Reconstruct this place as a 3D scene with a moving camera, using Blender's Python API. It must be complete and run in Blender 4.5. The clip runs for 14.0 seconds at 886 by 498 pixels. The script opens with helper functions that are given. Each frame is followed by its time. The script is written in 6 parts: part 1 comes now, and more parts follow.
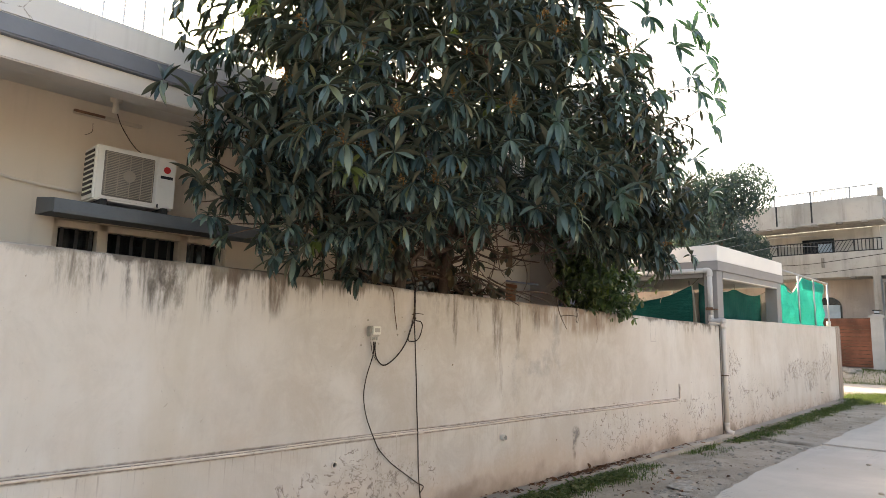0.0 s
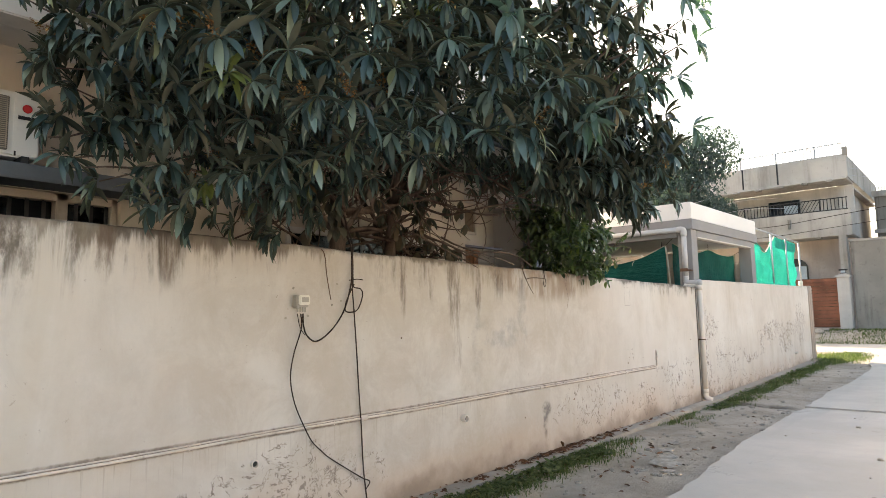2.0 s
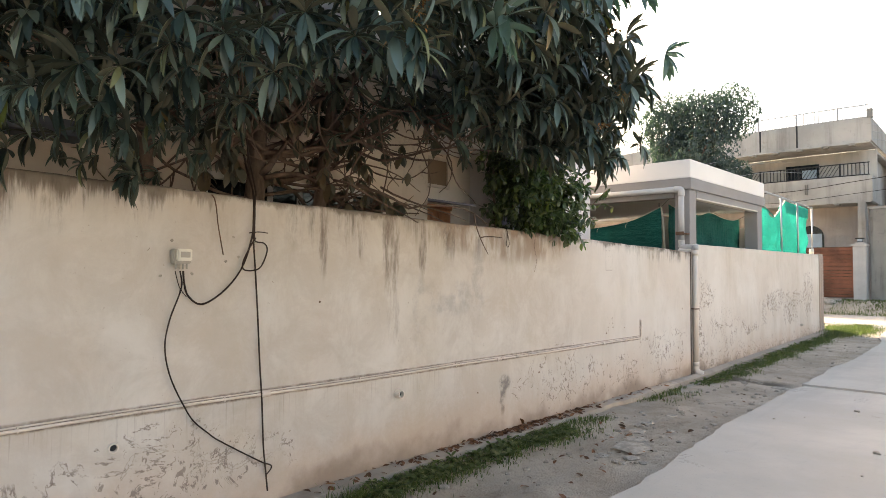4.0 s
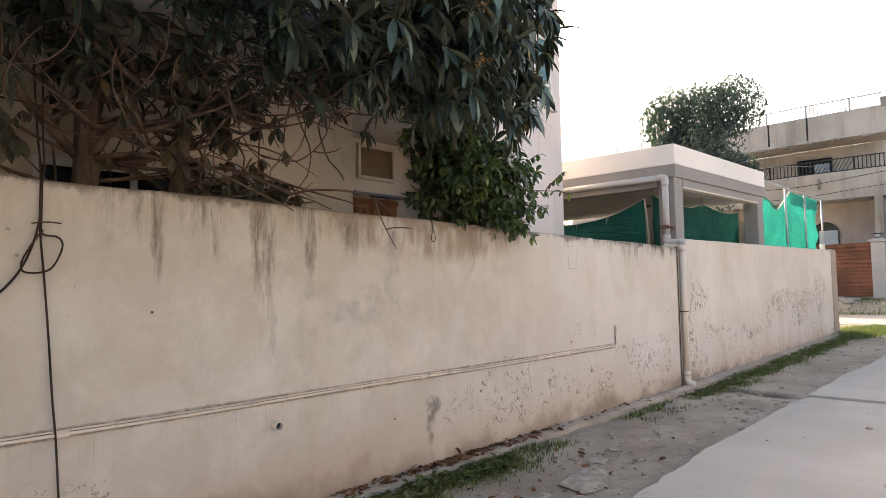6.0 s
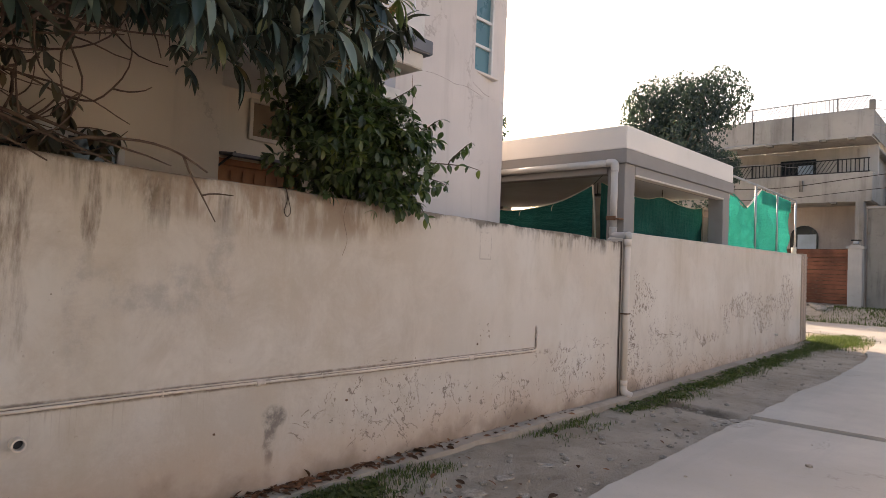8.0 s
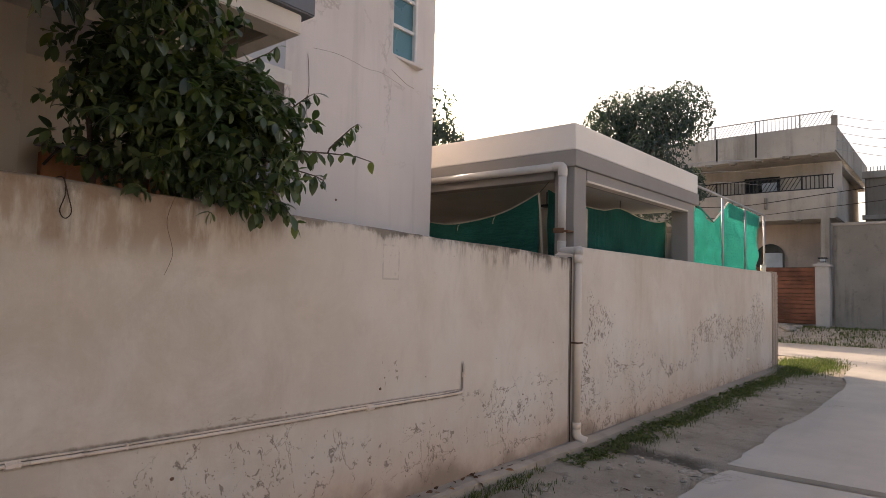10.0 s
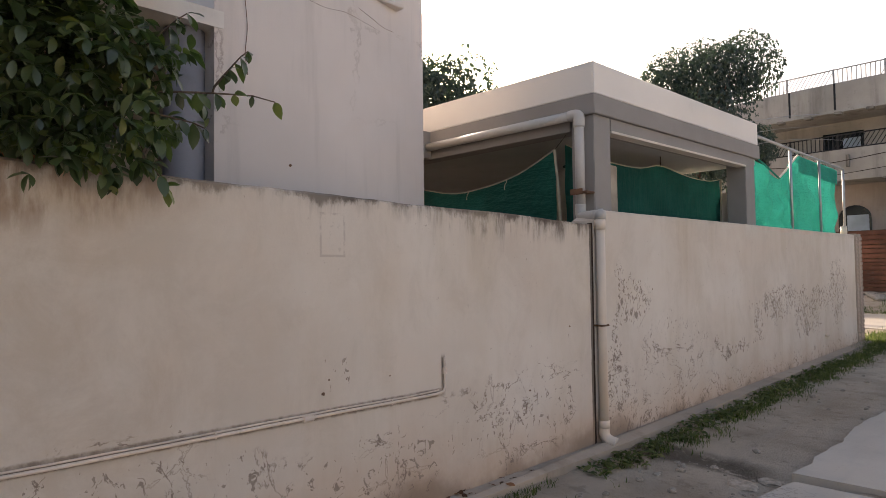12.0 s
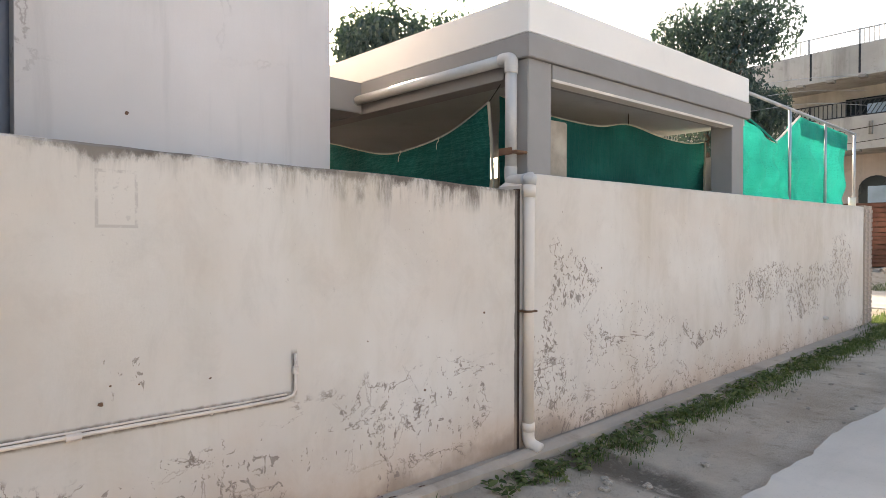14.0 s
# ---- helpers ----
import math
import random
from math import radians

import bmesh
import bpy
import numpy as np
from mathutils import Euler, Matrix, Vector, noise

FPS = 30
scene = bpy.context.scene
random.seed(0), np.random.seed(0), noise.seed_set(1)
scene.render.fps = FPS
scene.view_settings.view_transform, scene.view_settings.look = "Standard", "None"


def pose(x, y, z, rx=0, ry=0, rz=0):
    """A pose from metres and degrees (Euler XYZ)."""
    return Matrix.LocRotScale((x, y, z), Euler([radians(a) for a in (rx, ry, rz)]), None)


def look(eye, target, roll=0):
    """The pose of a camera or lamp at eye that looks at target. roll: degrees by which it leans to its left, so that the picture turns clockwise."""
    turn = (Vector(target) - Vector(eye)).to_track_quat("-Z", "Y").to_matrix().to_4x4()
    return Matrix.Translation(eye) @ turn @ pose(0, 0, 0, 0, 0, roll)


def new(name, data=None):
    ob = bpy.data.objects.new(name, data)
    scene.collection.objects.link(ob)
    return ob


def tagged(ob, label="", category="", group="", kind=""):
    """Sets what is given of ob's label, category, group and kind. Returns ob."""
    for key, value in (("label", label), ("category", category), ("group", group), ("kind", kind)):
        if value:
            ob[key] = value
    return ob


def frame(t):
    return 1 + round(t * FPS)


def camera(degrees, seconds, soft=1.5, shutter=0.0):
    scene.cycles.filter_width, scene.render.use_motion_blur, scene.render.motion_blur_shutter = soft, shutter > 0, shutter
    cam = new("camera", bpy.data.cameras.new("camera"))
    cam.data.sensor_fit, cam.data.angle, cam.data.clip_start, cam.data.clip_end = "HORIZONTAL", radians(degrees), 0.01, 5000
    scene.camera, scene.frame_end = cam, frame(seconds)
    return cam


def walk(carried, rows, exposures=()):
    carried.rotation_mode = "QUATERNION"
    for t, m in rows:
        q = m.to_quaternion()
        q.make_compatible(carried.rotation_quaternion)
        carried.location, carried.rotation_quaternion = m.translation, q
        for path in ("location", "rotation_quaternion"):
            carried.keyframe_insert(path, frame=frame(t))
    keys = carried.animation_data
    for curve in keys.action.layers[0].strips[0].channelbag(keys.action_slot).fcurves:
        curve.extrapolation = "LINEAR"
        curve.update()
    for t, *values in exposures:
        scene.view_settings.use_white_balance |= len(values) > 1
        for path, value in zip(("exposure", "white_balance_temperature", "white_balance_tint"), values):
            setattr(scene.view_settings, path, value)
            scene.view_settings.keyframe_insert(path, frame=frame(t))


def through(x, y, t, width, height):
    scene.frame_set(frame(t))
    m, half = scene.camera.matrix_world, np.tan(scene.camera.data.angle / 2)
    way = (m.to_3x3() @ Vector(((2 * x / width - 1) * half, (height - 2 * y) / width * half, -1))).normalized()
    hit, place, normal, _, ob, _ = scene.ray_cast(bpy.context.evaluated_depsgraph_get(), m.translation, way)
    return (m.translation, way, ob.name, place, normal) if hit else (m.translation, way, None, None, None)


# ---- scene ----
cam = camera(69.7, 14.0, soft=0.65)
PATH = [
    (0, (-0.04, -0.28, 1.617), (-1.396, 1.164, 1.895), 1.2),
    (0.5, (-0.238, -0.041, 1.539), (-1.565, 1.437, 1.772), -0.9),
    (1, (-0.348, 0.196, 1.538), (-1.67, 1.666, 1.837), -0.5),
    (1.5, (-0.393, 0.376, 1.573), (-1.72, 1.852, 1.813), -0.5),
    (2, (-0.518, 0.553, 1.538), (-1.808, 2.067, 1.748), -1.1),
    (2.5, (-0.56, 0.771, 1.504), (-1.844, 2.29, 1.714), -1.1),
    (3, (-0.547, 1.047, 1.535), (-1.868, 2.542, 1.677), -1.1),
    (3.2, (-0.547, 1.148, 1.56), (-1.856, 2.658, 1.632), 0.2),
    (5.3, (-0.626, 2.46, 1.56), (-1.987, 3.921, 1.677), -0.1),
    (5.5, (-0.668, 2.616, 1.547), (-2.022, 4.084, 1.65), -0.7),
    (6, (-0.622, 2.938, 1.478), (-1.988, 4.394, 1.594), -1.1),
    (6.5, (-0.622, 3.313, 1.554), (-1.988, 4.772, 1.606), 0.2),
    (7, (-0.607, 3.661, 1.564), (-1.933, 5.155, 1.651), 0.1),
    (7.2, (-0.595, 3.781, 1.551), (-1.892, 5.301, 1.635), 1.7),
    (9.3, (-0.909, 5.148, 1.534), (-2.296, 6.589, 1.567), 1.7),
    (9.5, (-0.956, 5.281, 1.554), (-2.31, 6.752, 1.624), 1.7),
    (10, (-1.081, 5.597, 1.546), (-2.352, 7.136, 1.684), 1.5),
    (10.5, (-1.144, 5.918, 1.539), (-2.474, 7.407, 1.658), 0.9),
    (11, (-1.154, 6.21, 1.518), (-2.511, 7.678, 1.594), 0.1),
    (11.5, (-1.225, 6.528, 1.562), (-2.633, 7.945, 1.667), 0.8),
    (12, (-1.253, 6.805, 1.525), (-2.677, 8.207, 1.604), -0.7),
    (12.5, (-1.254, 7.078, 1.563), (-2.734, 8.422, 1.623), 0.0),
    (13, (-1.266, 7.389, 1.593), (-2.673, 8.81, 1.628), 1.7),
    (13.5, (-1.309, 7.733, 1.567), (-2.718, 9.152, 1.615), 0.0),
    (14, (-1.26, 8.071, 1.575), (-2.727, 9.43, 1.55), 0.1),
]
EXPOSURES = [(0.0, 2.05, 7550, 11), (1.5, 2.24, 7450, 9), (3.0, 2.27, 7550, 9), (5.5, 1.92, 7500, 14), (6.5, 1.9, 7550, 15), (7.0, 1.66, 7550, 15), (7.2, 1.6, 7600, 16), (9.5, 1.02, 7800, 20), (11.0, 1.02, 7800, 20),
             (12.5, 1.23, 7500, 16), (13.2, 1.6, 7300, 13), (14.0, 1.9, 7100, 11)]
walk(cam, [(t, look(eye, target, roll)) for t, eye, target, roll in PATH], EXPOSURES)

# ---- light: hazy winter sun behind the house, bright sky ----
SUN_AZ, SUN_EL = radians(58.7), radians(25.4)
world = bpy.data.worlds.new("world")
scene.world = world
world.use_nodes = True
wn, wl = world.node_tree.nodes, world.node_tree.links
sky = wn.new("ShaderNodeTexSky")
sky.sky_type = "NISHITA"
sky.sun_disc = False
sky.sun_elevation = SUN_EL
sky.sun_rotation = -SUN_AZ
sky.air_density, sky.dust_density, sky.ozone_density = 1.0, 4.5, 1.0
wn["Background"].inputs["Strength"].default_value = 0.15
wl.new(sky.outputs["Color"], wn["Background"].inputs["Color"])
sun_data = bpy.data.lights.new("sun", "SUN")
sun_data.energy, sun_data.angle, sun_data.color = 3.0, radians(1.0), (1.0, 0.93, 0.82)
sun = new("sun", sun_data)
sun_dir = Vector((-math.sin(SUN_AZ) * math.cos(SUN_EL), math.cos(SUN_AZ) * math.cos(SUN_EL), math.sin(SUN_EL)))
sun.matrix_world = look(sun_dir * 60, (0, 0, 0))


# ---- materials ----
class Mat:
    """A node material with short calls for its nodes."""

    def __init__(self, name, rough=0.8, metal=0.0, spec=0.3):
        self.m = bpy.data.materials.new(name)
        self.m.use_nodes = True
        self.t = self.m.node_tree
        self.b = self.t.nodes["Principled BSDF"]
        self.b.inputs["Roughness"].default_value = rough
        self.b.inputs["Metallic"].default_value = metal
        self.b.inputs["Specular IOR Level"].default_value = spec
        self.co = self.t.nodes.new("ShaderNodeTexCoord").outputs["Object"]

    def put(self, sock, v):
        if isinstance(v, bpy.types.NodeSocket):
            self.t.links.new(v, sock)
        elif v is not None:
            if isinstance(v, (tuple, list)) and len(v) == 3 and sock.type == "RGBA":
                v = (*v, 1.0)
            sock.default_value = v

    def math(self, op, a, b=None, c=None):
        n = self.t.nodes.new("ShaderNodeMath")
        n.operation = op
        for s, v in zip(n.inputs, (a, b, c)):
            self.put(s, v)
        return n.outputs[0]

    def xyz(self):
        n = self.t.nodes.new("ShaderNodeSeparateXYZ")
        self.put(n.inputs[0], self.co)
        return n.outputs

    def scaled(self, sx, sy, sz):
        n = self.t.nodes.new("ShaderNodeMapping")
        n.inputs["Scale"].default_value = (sx, sy, sz)
        self.put(n.inputs["Vector"], self.co)
        return n.outputs[0]

    def noise(self, scale, detail=4.0, rough=0.55, at=None, distort=0.0):
        n = self.t.nodes.new("ShaderNodeTexNoise")
        self.put(n.inputs["Vector"], at or self.co)
        n.inputs["Scale"].default_value, n.inputs["Detail"].default_value = scale, detail
        n.inputs["Roughness"].default_value, n.inputs["Distortion"].default_value = rough, distort
        return n.outputs["Fac"]

    def voronoi(self, scale, at=None, feature="F1"):
        n = self.t.nodes.new("ShaderNodeTexVoronoi")
        n.feature = feature
        self.put(n.inputs["Vector"], at or self.co)
        n.inputs["Scale"].default_value = scale
        return n.outputs["Distance"]

    def step(self, v, lo, hi, a=0.0, b=1.0):
        n = self.t.nodes.new("ShaderNodeMapRange")
        n.interpolation_type = "SMOOTHSTEP"
        for s, x in zip(n.inputs, (v, lo, hi, a, b)):
            self.put(s, x)
        return n.outputs[0]

    def mix(self, f, a, b, how="MIX"):
        n = self.t.nodes.new("ShaderNodeMix")
        n.data_type, n.blend_type = "RGBA", how
        self.put(n.inputs[0], f)
        self.put(n.inputs[6], a)
        self.put(n.inputs[7], b)
        return n.outputs[2]

    def ramp(self, f, *stops):
        n = self.t.nodes.new("ShaderNodeValToRGB")
        e = n.color_ramp.elements
        while len(e) < len(stops):
            e.new(0.5)
        for x, (p, c) in zip(e, stops):
            x.position, x.color = p, (*c, 1.0)
        self.put(n.inputs[0], f)
        return n.outputs[0]

    def island(self):
        return self.t.nodes.new("ShaderNodeNewGeometry").outputs["Random Per Island"]

    def each(self):
        return self.t.nodes.new("ShaderNodeObjectInfo").outputs["Random"]

    def bump(self, h, strength=0.3, dist=0.01):
        n = self.t.nodes.new("ShaderNodeBump")
        n.inputs["Strength"].default_value, n.inputs["Distance"].default_value = strength, dist
        self.put(n.inputs["Height"], h)
        self.put(self.b.inputs["Normal"], n.outputs[0])

    def color(self, v):
        self.put(self.b.inputs["Base Color"], v)

    def rough(self, v):
        self.put(self.b.inputs["Roughness"], v)


def simple(name, c, rough=0.7, metal=0.0, var=0.18, scale=6.0, bump=0.15, spec=0.3, dirt=(0.12, 0.1, 0.08), dirty=0.25):
    """A plain surface with soft stains and fine grain."""
    m = Mat(name, rough, metal, spec)
    big, fine = m.noise(scale * 0.3, 5), m.noise(scale * 9, 6)
    lo, hi = tuple(x * (1 - var) for x in c), tuple(min(1, x * (1 + var)) for x in c)
    col = m.mix(m.step(big, 0.3, 0.7), lo, hi)
    col = m.mix(m.math("MULTIPLY", m.step(m.noise(scale, 8, 0.65), 0.55, 0.75), dirty), col, dirt)
    m.color(m.mix(m.math("MULTIPLY", m.step(fine, 0.4, 0.7), 0.12), col, lo))
    m.bump(fine, bump, 0.004)
    return m.m


def glass_mat(name, c, rough=0.08):
    m = Mat(name, rough, 0.0, 0.6)
    m.color(m.mix(m.step(m.noise(1.2), 0.35, 0.7), c, tuple(x * 1.35 for x in c)))
    m.rough(m.step(m.noise(7), 0.3, 0.8, rough, rough + 0.2))
    return m.m


def blob(m, y, z, cy, cz, ry, rz):
    """A soft mask round a place on a wall."""
    a = m.math("DIVIDE", m.math("SUBTRACT", y, cy), ry)
    b = m.math("DIVIDE", m.math("SUBTRACT", z, cz), rz)
    d = m.math("ADD", m.math("MULTIPLY", a, a), m.math("MULTIPLY", b, b))
    return m.step(d, 0.25, 1.0, 1.0, 0.0)


def most(m, *vs):
    out = vs[0]
    for v in vs[1:]:
        out = m.math("MAXIMUM", out, v)
    return out


def boundary_plaster(name, second):
    """Cream distemper on plaster: rain streaks from the coping, damp foot, flaking paint."""
    m = Mat(name, 0.92, 0.0, 0.12)
    x, y, z = m.xyz()
    base = m.mix(m.step(m.noise(0.55, 4), 0.35, 0.68), (0.58, 0.51, 0.44), (0.645, 0.588, 0.525))
    base = m.mix(m.math("MULTIPLY", m.step(m.noise(1.7, 6, 0.6), 0.45, 0.75), 0.35), base, (0.545, 0.45, 0.37))
    tall = m.scaled(1, 5.0, 0.55)
    soft = m.math("MULTIPLY", m.step(m.noise(1.0, 5, 0.6, tall), 0.5, 0.72), 0.12)
    base = m.mix(soft, base, (0.50, 0.44, 0.38))
    # streaks of black algae below the coping
    thin = m.noise(2.2, 7, 0.68, m.scaled(1, 3.4, 0.34), 0.3)
    reach = m.math("ADD", z, m.math("MULTIPLY", m.math("SUBTRACT", thin, 0.5), 1.1))
    near_top = m.step(reach, 1.72, 2.08)
    if second:
        where = m.math("MULTIPLY", m.step(m.noise(0.9), 0.5, 0.7), 0.25)
    else:
        where = most(m, blob(m, y, z, 1.75, 2.1, 1.2, 0.62), blob(m, y, z, 2.7, 2.1, 0.8, 0.4), blob(m, y, z, 4.5, 2.05, 0.4, 0.75),
                     blob(m, y, z, 6.6, 2.05, 1.7, 0.5), m.math("MULTIPLY", blob(m, y, z, 10.7, 2.02, 1.7, 0.3), 0.9), m.math("MULTIPLY", m.step(m.noise(0.7), 0.4, 0.62), 0.3))
    streak = m.math("MULTIPLY", m.math("MULTIPLY", near_top, where), m.step(thin, 0.42, 0.60))
    broken = m.step(m.noise(7.0, 8, 0.72, m.scaled(1, 1.4, 0.5)), 0.34, 0.60)
    base = m.mix(m.math("MULTIPLY", m.math("MULTIPLY", streak, broken), 0.95), base, (0.085, 0.066, 0.052))
    edge_z = m.math("ADD", z, m.math("ADD", m.math("MULTIPLY", y, 0.0 if second else 0.0145), m.math("MULTIPLY", m.math("SUBTRACT", m.noise(5.0, 8, 0.72, m.scaled(1, 1.0, 0.5)), 0.5), 0.30)))
    moss = m.math("MULTIPLY", m.step(edge_z, 2.075, 2.125), 0.12 if second else m.step(m.noise(0.8, 3), 0.3, 0.55, 0.3, 0.95))
    base = m.mix(moss, base, (0.10, 0.08, 0.065))
    if not second:
        drops = m.math("MULTIPLY", m.math("SUBTRACT", m.noise(2.4, 7, 0.7, m.scaled(1, 3.2, 0.25)), 0.5), 0.62)
        crest = m.math("ADD", m.math("ADD", z, m.math("MULTIPLY", y, 0.0145)), drops)
        along = m.math("MULTIPLY", m.step(m.math("ADD", y, m.math("MULTIPLY", m.noise(1.1, 4), 1.6)), 1.7, 2.5), m.step(m.math("ADD", y, m.math("MULTIPLY", m.noise(1.3, 4), 1.4)), 4.0, 4.7, 1.0, 0.22))
        base = m.mix(m.math("MULTIPLY", m.math("MULTIPLY", m.step(crest, 2.03, 2.12), along), 0.85), base, (0.115, 0.088, 0.066))
    run = m.math("MULTIPLY", m.step(m.noise(1.0, 6, 0.62, m.scaled(1, 2.2, 0.4), 0.4), 0.46, 0.70), m.step(m.noise(0.7, 4), 0.35, 0.6, 0.08, 0.36))
    base = m.mix(run, base, (0.46, 0.385, 0.28))
    pale = m.math("MULTIPLY", m.step(m.noise(1.3, 7, 0.66), 0.52, 0.72), 0.3)
    base = m.mix(pale, base, (0.70, 0.65, 0.585))
    grime = m.noise(2.2, 9, 0.74, m.scaled(1, 1.4, 0.9), 0.5)
    base = m.mix(m.step(grime, 0.46, 0.66, 0.0, 0.15), base, (0.33, 0.265, 0.21))
    specks = m.math("MULTIPLY", m.step(m.noise(24, 6, 0.7), 0.64, 0.70), m.step(m.noise(1.1, 4), 0.42, 0.6))
    base = m.mix(m.math("MULTIPLY", specks, 0.45), base, (0.24, 0.19, 0.155))
    if not second:
        rust = m.math("MULTIPLY", m.math("MULTIPLY", blob(m, y, z, 6.9, 2.05, 1.5, 0.42), m.step(m.noise(3.0, 6, 0.6, m.scaled(1, 2.5, 0.8)), 0.36, 0.58)), 0.85)
        base = m.mix(rust, base, (0.235, 0.14, 0.088))
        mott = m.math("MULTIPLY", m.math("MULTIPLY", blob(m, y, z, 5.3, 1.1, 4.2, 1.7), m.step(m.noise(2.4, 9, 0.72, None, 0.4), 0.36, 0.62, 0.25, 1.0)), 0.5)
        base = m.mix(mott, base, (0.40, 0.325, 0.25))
        rough_edge = m.math("MULTIPLY", m.math("SUBTRACT", m.noise(16, 6, 0.72, m.scaled(1, 1, 0.35)), 0.5), 0.10)
        yy = m.math("ADD", y, rough_edge)
        grey = m.math("MULTIPLY", most(m, blob(m, yy, z, 5.16, 1.85, 0.11, 0.62), m.math("MULTIPLY", blob(m, yy, z, 5.19, 1.22, 0.08, 0.26), 0.55), blob(m, yy, z, 5.53, 1.86, 0.055, 0.36),
                                        blob(m, yy, z, 4.48, 1.9, 0.05, 0.42), blob(m, yy, z, 4.85, 1.93, 0.05, 0.32), blob(m, yy, z, 2.05, 1.99, 0.07, 0.26), blob(m, yy, z, 2.42, 2.0, 0.10, 0.3)),
                        m.step(m.noise(2.6, 9, 0.74, m.scaled(1, 4.5, 0.7)), 0.36, 0.62))
        base = m.mix(m.math("MULTIPLY", grey, 0.74), base, (0.13, 0.085, 0.058))
        faint = m.math("MULTIPLY", most(m, blob(m, yy, z, 5.9, 1.36, 0.5, 0.2), blob(m, yy, z, 5.5, 1.25, 0.1, 0.4), blob(m, yy, z, 6.3, 1.5, 0.12, 0.5)), m.step(m.noise(3.4, 8, 0.7), 0.42, 0.62))
        base = m.mix(m.math("MULTIPLY", faint, 0.45), base, (0.27, 0.25, 0.235))
        smear = m.math("MULTIPLY", most(m, blob(m, yy, z, 6.73, 0.5, 0.11, 0.1), blob(m, yy, z, 6.70, 0.36, 0.05, 0.2)), m.step(m.noise(9, 6, 0.7), 0.36, 0.58))
        base = m.mix(m.math("MULTIPLY", smear, 0.75), base, (0.13, 0.115, 0.105))
        ay, az = m.math("ABSOLUTE", m.math("SUBTRACT", y, 8.93)), m.math("ABSOLUTE", m.math("SUBTRACT", z, 1.76))
        edge = m.math("MAXIMUM", m.math("SUBTRACT", ay, 0.082), m.math("SUBTRACT", az, 0.122))
        ring = m.math("MULTIPLY", m.step(m.math("ABSOLUTE", edge), 0.004, 0.010, 1.0, 0.0), m.step(m.noise(12, 5, 0.7), 0.40, 0.55))
        scribble = m.math("MULTIPLY", m.math("MULTIPLY", m.step(edge, -0.03, -0.02, 1.0, 0.0), m.step(m.noise(30, 3, 0.6), 0.60, 0.66)), 0.6)
        base = m.mix(m.math("MULTIPLY", m.math("MAXIMUM", ring, scribble), 0.42), base, (0.30, 0.25, 0.215))
        # dark broken lines that hug the conduit and its riser
        off = m.math("ABSOLUTE", m.math("SUBTRACT", m.math("ADD", z, m.math("MULTIPLY", y, 0.0042)), 0.780))
        pipe_edge = m.math("MULTIPLY", m.step(m.math("ADD", off, m.math("MULTIPLY", m.math("SUBTRACT", m.noise(26, 5, 0.7), 0.5), 0.02)), 0.020, 0.034, 1.0, 0.0), m.step(y, 9.80, 9.84, 1.0, 0.0))
        riser = m.math("MULTIPLY", m.step(m.math("ABSOLUTE", m.math("SUBTRACT", y, 9.81)), 0.012, 0.024, 1.0, 0.0), m.math("MULTIPLY", m.step(z, 0.73, 0.75), m.step(z, 0.96, 1.0, 1.0, 0.0)))
        pipe_edge = m.math("MAXIMUM", pipe_edge, riser)
        base = m.mix(m.math("MULTIPLY", pipe_edge, m.step(m.noise(4, 6, 0.7, m.scaled(1, 3, 1)), 0.3, 0.6, 0.25, 0.75)), base, (0.13, 0.09, 0.065))
        # near-black band that carries the joint's line onto this wall's end
        seam = m.step(m.math("ADD", y, m.math("MULTIPLY", m.noise(7, 5, 0.7), 0.03)), 11.63, 11.645)
        base = m.mix(m.math("MULTIPLY", seam, 0.8), base, (0.07, 0.05, 0.04))
        # fine drips below the conduit
        drip = m.noise(6.0, 4, 0.6, m.scaled(1, 7, 0.25))
        low = m.math("MULTIPLY", m.step(z, 0.5, 0.74), m.step(z, 0.735, 0.745, 1.0, 0.0))
        base = m.mix(m.math("MULTIPLY", m.math("MULTIPLY", low, m.math("MULTIPLY", m.step(drip, 0.54, 0.70), m.step(m.math("ADD", y, m.math("MULTIPLY", m.noise(0.8, 3), 3.0)), 6.6, 8.6, 1.0, 0.15))), 0.42), base, (0.24, 0.19, 0.15))
    # damp, pinkish foot
    foot = m.math("SUBTRACT", z, m.math("MULTIPLY", m.noise(1.5, 6, 0.62), 0.75))
    base = m.mix(m.math("MULTIPLY", m.step(foot, -0.42, 0.16, 1.0, 0.0), 0.62), base, (0.47, 0.315, 0.215))
    base = m.mix(m.math("MULTIPLY", m.step(foot, -0.42, -0.16, 1.0, 0.0), 0.7), base, (0.22, 0.165, 0.125))
    # flaking
    yb = m.math("ADD", y, m.math("MULTIPLY", m.math("SUBTRACT", m.noise(1.9, 4, 0.6), 0.5), 1.3))
    zb = m.math("ADD", z, m.math("MULTIPLY", m.math("SUBTRACT", m.noise(2.3, 4, 0.6, m.scaled(1, 1.3, 1)), 0.5), 0.7))
    flake = m.noise(24.0 if second else 15.0, 8, 0.66, m.scaled(1, 1.0, 0.8), 0.8)
